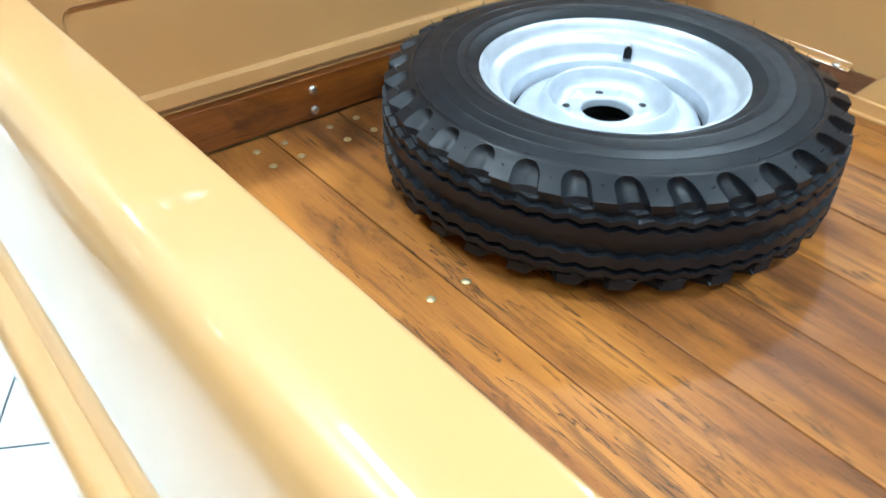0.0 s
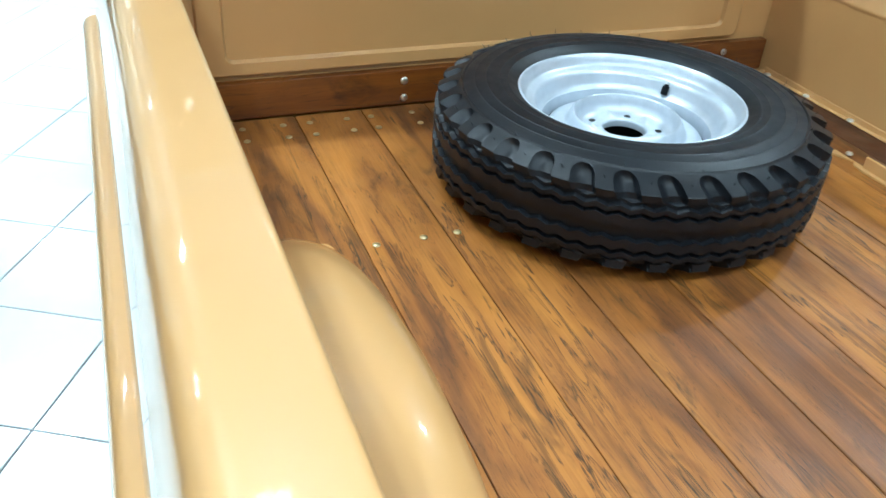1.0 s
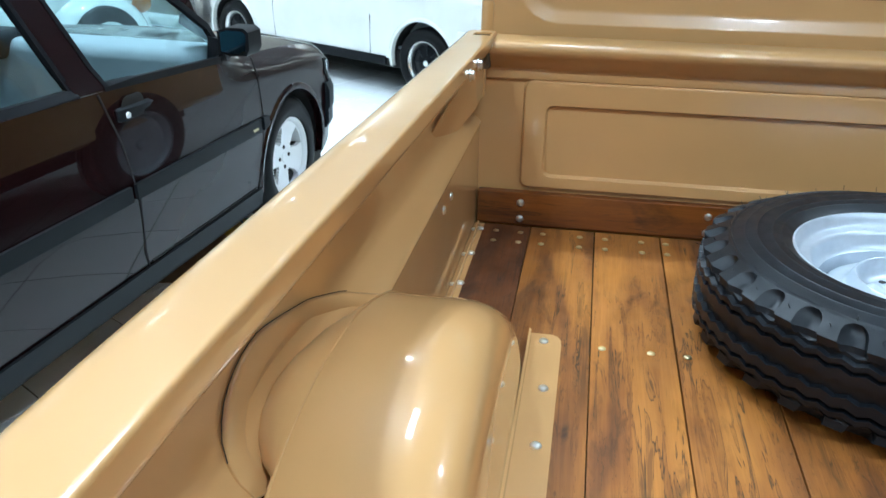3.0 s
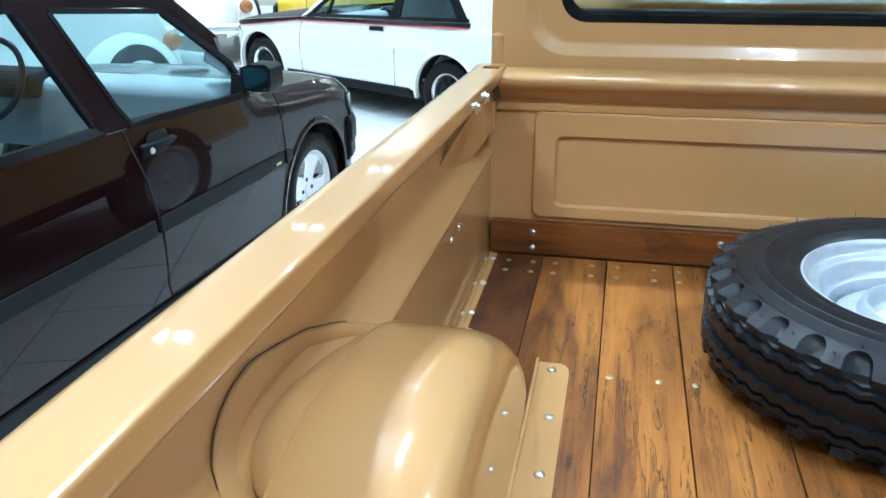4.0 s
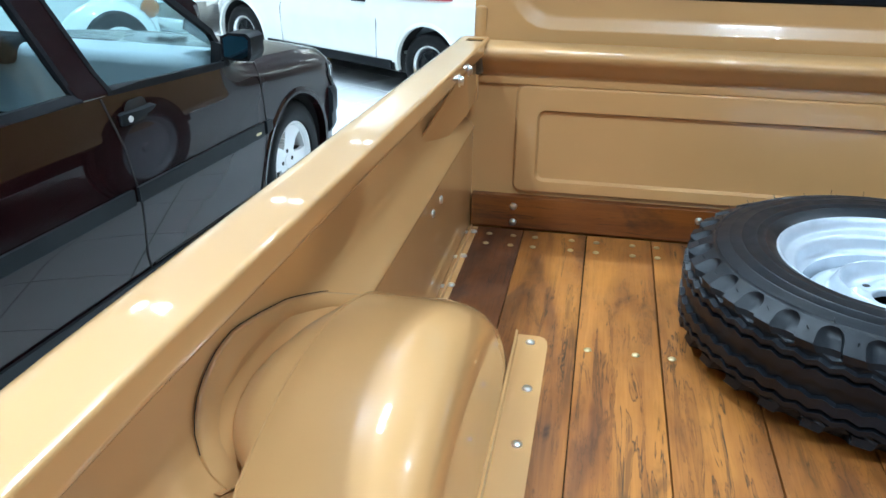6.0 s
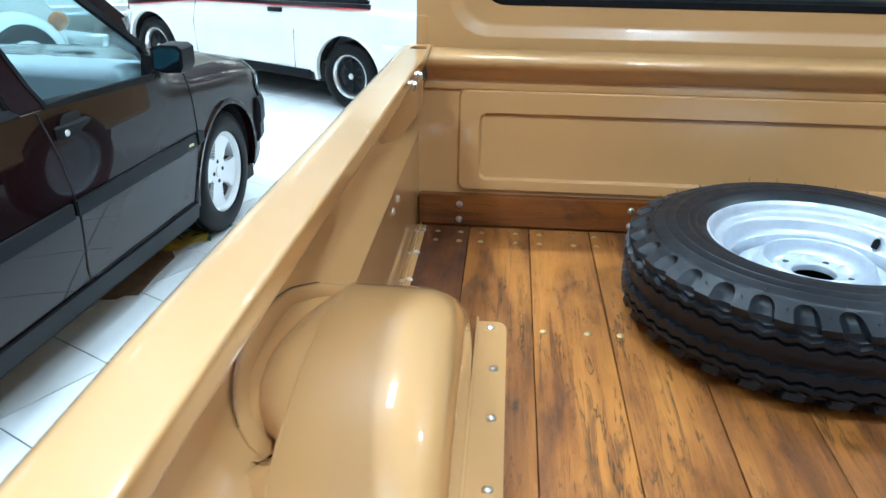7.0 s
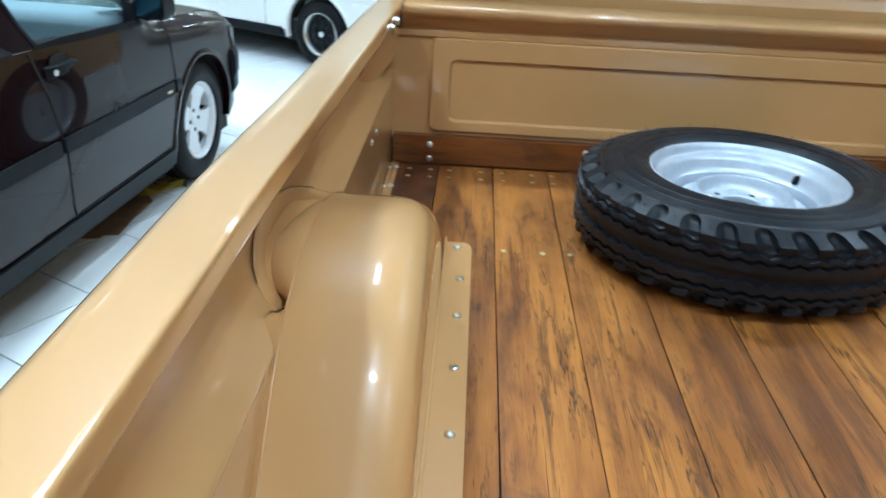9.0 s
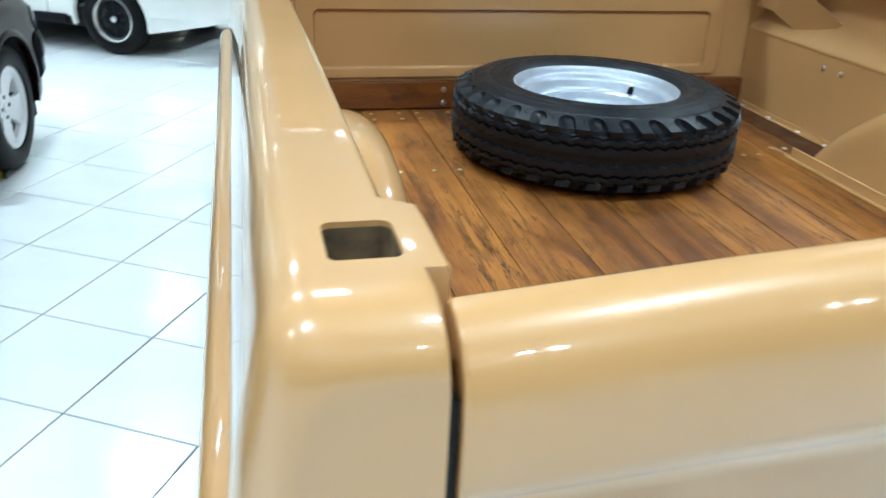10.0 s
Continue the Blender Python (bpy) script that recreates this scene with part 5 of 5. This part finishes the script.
COUPE = dict(label="white two-door coupe with black bonnet, black window frames and red pinstripe", wheelbase=2.45, width=1.60, radius=0.287, rim=0.175, arch=0.345, wheel="ring", paint=WHITE_CAR, bumper=WHITE_CAR, hood_paint=BLACK_SATIN, lip=WHITE_CAR,
    waist=0.58, low=0.20, tumble=0.45, belt=0.84, lean=0.34, sill=0.29, nose=0.60, tail=-3.55, hood_tip=0.66,
    hood=[(0.5, 0.69), (0.1, 0.745), (-0.35, 0.785), (-0.66, 0.81)],
    beltline=[(-0.80, 0.815), (-1.5, 0.84), (-2.2, 0.868), (-2.68, 0.885), (-3.2, 0.885)],
    deck=[(-3.42, 0.868), (-3.5, 0.85), (-3.55, 0.80)],
    screen=[(-0.62, 0.81), (-0.9, 1.0), (-1.25, 1.26)], roof=[(-1.23, 1.258), (-1.5, 1.29), (-2.0, 1.30), (-2.6, 1.28), (-2.9, 1.24)], back=[(-2.88, 1.245), (-3.2, 1.08), (-3.45, 0.86)],
    pillars=[[(-0.64, 0.81), (-0.72, 0.812), (-1.26, 1.22), (-1.36, 1.24), (-1.3, 1.28), (-1.23, 1.26)], [(-1.3, 1.28), (-1.36, 1.235), (-1.9, 1.255), (-2.3, 1.22), (-2.9, 1.20), (-2.9, 1.243), (-2.0, 1.30)], [(-2.62, 0.883), (-3.42, 0.870), (-2.9, 1.243), (-2.28, 1.23), (-2.58, 0.98)]],
    frames=[[(-0.66, 0.812), (-2.66, 0.886), (-2.66, 0.915), (-0.72, 0.842)], [(-0.72, 0.83), (-1.28, 1.245), (-1.33, 1.235), (-0.79, 0.835)], [(-1.80, 0.86), (-1.90, 0.865), (-1.90, 1.25), (-1.83, 1.25)], [(-2.55, 0.885), (-2.66, 0.89), (-2.36, 1.22), (-2.26, 1.235)], [(-0.98, 0.85), (-1.01, 0.85), (-1.06, 1.06), (-1.03, 1.04)]],
    windows=[[(-0.76, 0.82), (-1.81, 0.862), (-1.84, 1.25), (-1.36, 1.24)], [(-1.88, 0.865), (-2.6, 0.89), (-2.3, 1.225), (-1.9, 1.25)]],
    gaps=[[(-0.62, 0.28), (-0.62, 0.6), (-0.66, 0.80)], [(-1.86, 0.28), (-1.88, 0.6), (-1.85, 0.85)], [(-0.62, 0.285), (-1.86, 0.285)]],
    trims=[("pinstripe", [(0.57, 0.634), (-0.62, 0.775), (-0.62, 0.783), (0.57, 0.642)], RED), ("hood_band", [(0.57, 0.643), (-0.62, 0.784), (-0.62, 0.806), (0.1, 0.742), (0.49, 0.688), (0.57, 0.662)], BLACK_SATIN), ("pinstripe", [(-0.62, 0.775), (-2.68, 0.843), (-2.68, 0.851), (-0.62, 0.783)], RED), ("belt_band", [(-0.62, 0.784), (-2.68, 0.852), (-2.68, 0.884), (-0.62, 0.808)], BLACK_SATIN), ("sill_panel", [(-0.40, 0.232), (-2.04, 0.232), (-2.04, 0.302), (-0.40, 0.302)], PLASTIC), ("door_handle", [(-1.58, 0.755), (-1.74, 0.76), (-1.74, 0.795), (-1.58, 0.79)], PLASTIC)],
    lamps=[("side_lamp", [(0.585, 0.48), (0.50, 0.48), (0.50, 0.64), (0.585, 0.645)], RED_LENS)], seats=(-1.62, -2.3))
coupe_at = Matrix(((-0.875, 0.484, 0, -3.72), (0.484, 0.875, 0, 5.093), (0, 0, 1, 0), (0, 0, 0, 1)))
coupe = car(scaled(COUPE, 0.90), coupe_at)


# ---- rounded beetle-shaped car, far behind ----
def beetle(m, paint, label):
    ob = thing("car", label, "car", m)
    top = [(-1.95, 0.42), (-1.92, 0.62), (-1.75, 0.86), (-1.45, 1.08), (-1.05, 1.30), (-0.55, 1.44), (-0.05, 1.46), (0.35, 1.38), (0.62, 1.16), (0.78, 0.98), (1.2, 0.93), (1.6, 0.80), (1.9, 0.58), (1.95, 0.42)]
    loops = []
    for u, z in top:
        t = (u + 0.1) / 2.05
        w = 0.62 * (1 - abs(t) ** 3 * 0.55)
        row = []
        for i in range(17):
            a = math.pi * i / 16
            sx = math.copysign(abs(math.cos(a)) ** 0.55, math.cos(a))
            row.append((u, w * sx * (1.12 if z > 1.0 and abs(sx) > 0.95 else 1.0), 0.30 + (z - 0.30) * math.sin(a) ** 0.5))
        loops.append(row)
    part("body", loft(loops, closed=False, caps=False), paint, ob, angle=60)
    for u in (-1.2, 1.2):
        for s in (-1, 1):
            b = bmesh.new()
            bmesh.ops.create_uvsphere(b, u_segments=24, v_segments=14, radius=1)
            for v in list(b.verts):
                v.co = (u + v.co.x * 0.50, s * 0.60 + v.co.y * 0.22, 0.36 + v.co.z * 0.36)
            bmesh.ops.bisect_plane(b, geom=b.verts[:] + b.edges[:] + b.faces[:], plane_co=(0, 0, 0.28), plane_no=(0, 0, 1), clear_inner=True)
            part("fender", b, paint, ob, angle=70)
            road_wheel("wheel", 0.32, 0.2, 0.16, "ring", ob, pose(u, s * 0.72, 0.32, 0, 0, 0 if s < 0 else 180))
    for s in (-1, 1):
        for outline in ([(0.50, 1.02), (0.32, 1.30), (-0.28, 1.34), (-0.30, 1.02)], [(-0.40, 1.02), (-0.38, 1.33), (-0.80, 1.22), (-1.10, 1.02)]):
            b = bmesh.new()
            loft([[(u, s * (0.665 - 0.16 * (z - 1.0) + d), z) for u, z in outline] for d in (0, 0.01)], bm=b)
            part("side_window", b, BLACK_PAINT, ob, "dark side window glass")
        b = bmesh.new()
        bmesh.ops.create_uvsphere(b, u_segments=16, v_segments=10, radius=0.1)
        part("headlamp", b, LENS, ob).matrix_basis = pose(1.63, s * 0.6, 0.62)
    b = bmesh.new()
    loft([[(0.40 + 0.4 * (1.36 - z) + d, y, z) for y, z in ((-0.5, 1.02), (-0.42, 1.30), (0.42, 1.30), (0.5, 1.02))] for d in (0.035, 0.05)], bm=b)
    part("windscreen", b, BLACK_PAINT, ob)
    # tail: lamps on the fenders, engine lid with louvres, small window
    for s in (-1, 1):
        b = bmesh.new()
        bmesh.ops.create_uvsphere(b, u_segments=16, v_segments=10, radius=0.075)
        part("tail_lamp", b, AMBER, ob, "amber round tail lamp").matrix_basis = pose(-1.66, s * 0.62, 0.60)
    for k in range(4):
        part("louvre", box(-0.012, 0.012, -0.22, 0.22, -0.008, 0.008, 0.003, 1), DARK, ob).matrix_basis = pose(-1.70 + 0.05 * k, 0, 0.925 + 0.035 * k, 0, -40)
    b = bmesh.new()
    loft([[(-1.24 - d, y, 1.20 + z + d) for y, z in rounded(-0.34, 0.34, -0.09, 0.09, 0.08, 5)] for d in (0.02, 0.04)], bm=b)
    for v in b.verts:
        v.co.x -= (1.20 - v.co.z) * -1.2 * -1
    part("rear_window", b, BLACK_PAINT, ob, "dark rear window glass")
    for u in (-2.02, 2.0):
        part("bumper", box(u - 0.04, u + 0.04, -0.72, 0.72, 0.36, 0.46, 0.03, 3), CHROME, ob)
    part("running_board", box(-0.75, 0.75, -0.78, 0.78, 0.25, 0.30, 0.02, 2), DARK, ob)
    return ob


beetle(pose(-5.19, 2.80, 0, 0, 0, -110.4), WHITE_CAR, "white rounded beetle-shaped car with large round tail lamps")
beetle(pose(-6.0, 7.94, 0, 0, 0, 120), WHITE_CAR, "white rounded beetle-shaped car seen from behind")

SPORT = scaled(SALOON, 0.86)
SPORT.update(label="bright yellow low coupe parked at the back", paint=YELLOW_PAINT, wheel="ring", bumper=GREY_TRIM, trims=[], lip=YELLOW_PAINT)
yellow = car(SPORT, Matrix(((-0.83, 0.558, 0, -4.21), (0.558, 0.83, 0, 7.12), (0, 0, 1, 0), (0, 0, 0, 1))))

# ---- cloth left on the floor beside the saloon's wheel ----
def rag(name, label, color, x, y, size, seed):
    m = node_material(name + "_cloth", color, 0.9)
    n = noise_node(m, 400.0, 2.0)
    bump_node(m, n.outputs["Fac"], 0.4, 0.001)
    bm = bmesh.new()
    n_ = 18
    rr = random.Random(seed)
    ph = [rr.uniform(0, 6) for _ in range(6)]
    rows = []
    for i in range(n_ + 1):
        row = []
        for j in range(n_ + 1):
            u, v = i / n_ - 0.5, j / n_ - 0.5
            fade = max(0.0, 1 - (2 * max(abs(u), abs(v))) ** 3)
            z = 0.004 + fade * 0.032 * (1 + 0.5 * math.sin(13 * u + ph[0] + 5 * v) + 0.5 * math.sin(17 * v + ph[1] - 6 * u)) * (0.5 + 0.5 * math.sin(5 * u + ph[2]))
            row.append(bm.verts.new((size * u * (1 + 0.2 * math.sin(7 * v + ph[3])), size * 0.7 * v * (1 + 0.25 * math.sin(6 * u + ph[4])), z)))
        rows.append(row)
    for a, b in zip(rows, rows[1:]):
        for j in range(n_):
            bm.faces.new((a[j], a[j + 1], b[j + 1], b[j]))
    thing_ = tagged(part(name, bm, m, None, angle=80), label, "cloth")
    thing_.matrix_basis = pose(x, y, 0.002, 0, 0, seed * 40)
    return thing_


rag("cleaning_cloth", "crumpled yellow cleaning cloth lying on the tiles", (0.55, 0.40, 0.05), -2.10, 1.43, 0.26, 1)
rag("cleaning_cloth", "crumpled green cleaning cloth lying on the tiles", (0.06, 0.16, 0.08), -2.03, 1.56, 0.24, 2)

# ---- flattened cardboard under the saloon's sill ----
CARD = node_material("brown_cardboard", (0.20, 0.13, 0.07), 0.85)
n_ = noise_node(CARD, 14.0, 5.0)
into(CARD, "Base Color", ramp_node(CARD, n_.outputs["Fac"], ((0.3, (0.14, 0.085, 0.045)), (0.7, (0.24, 0.155, 0.085)))).outputs["Color"])
sheet_ = bmesh.new()
outline = [(-2.75, 0.72), (-2.40, 0.735), (-2.20, 0.80), (-2.12, 0.815), (-2.105, 0.85), (-2.05, 0.86), (-2.055, 1.05), (-2.045, 1.24), (-2.10, 1.33), (-2.30, 1.37), (-2.75, 1.35)]
loft([[(x, y, z) for x, y in outline] for z in (0.001, 0.0045)], bm=sheet_)
tagged(part("cardboard_sheet", sheet_, CARD, None, smooth=False), "flattened brown cardboard lying under the car sill", "cardboard")

# ---- floor tiles: each its own slab, laid at an angle to the truck ----
TA, TB, T0 = Vector((0.2066, 0.3655, 0)), Vector((0.3655, -0.2066, 0)), Vector((-1.923, 0.335, 0))
size = TA.length
turn = math.degrees(math.atan2(TB.y, TB.x))
g = 0.0028
tile_mesh = None
rest = bmesh.new()
near = []
for i in range(-60, 61):
    for j in range(-60, 61):
        c = T0 + TA * (i + 0.5) + TB * (j + 0.5)
        if not (-13.9 < c.x < 11.9 and -8.9 < c.y < 11.3):
            continue
        if -4.6 < c.x < -0.75 and -1.6 < c.y < 5.6:
            near.append(c)
        else:
            h = size / 2 - g
            u, v = TB.normalized() * h, TA.normalized() * h
            rest.faces.new([rest.verts.new(c + p) for p in (-u - v, u - v, u + v, -u + v)])
tagged(part("tile_field", rest, TILE, floor, smooth=False), kind="stuff")
for c in near:
    if tile_mesh is None:
        h = size / 2 - g
        tm = bmesh.new()
        loft([[(a * (h - e), b * (h - e), z) for a, b in ((-1, -1), (1, -1), (1, 1), (-1, 1))] for e, z in ((0, -0.004), (0, -0.001), (0.001, 0.0))], bm=tm)
        first = part("tile", tm, TILE, floor, smooth=False)
        first.matrix_basis = pose(c.x, c.y, 0, 0, 0, turn)
        tile_mesh = first
    else:
        share("tile", tile_mesh, pose(c.x, c.y, 0, 0, 0, turn), floor)
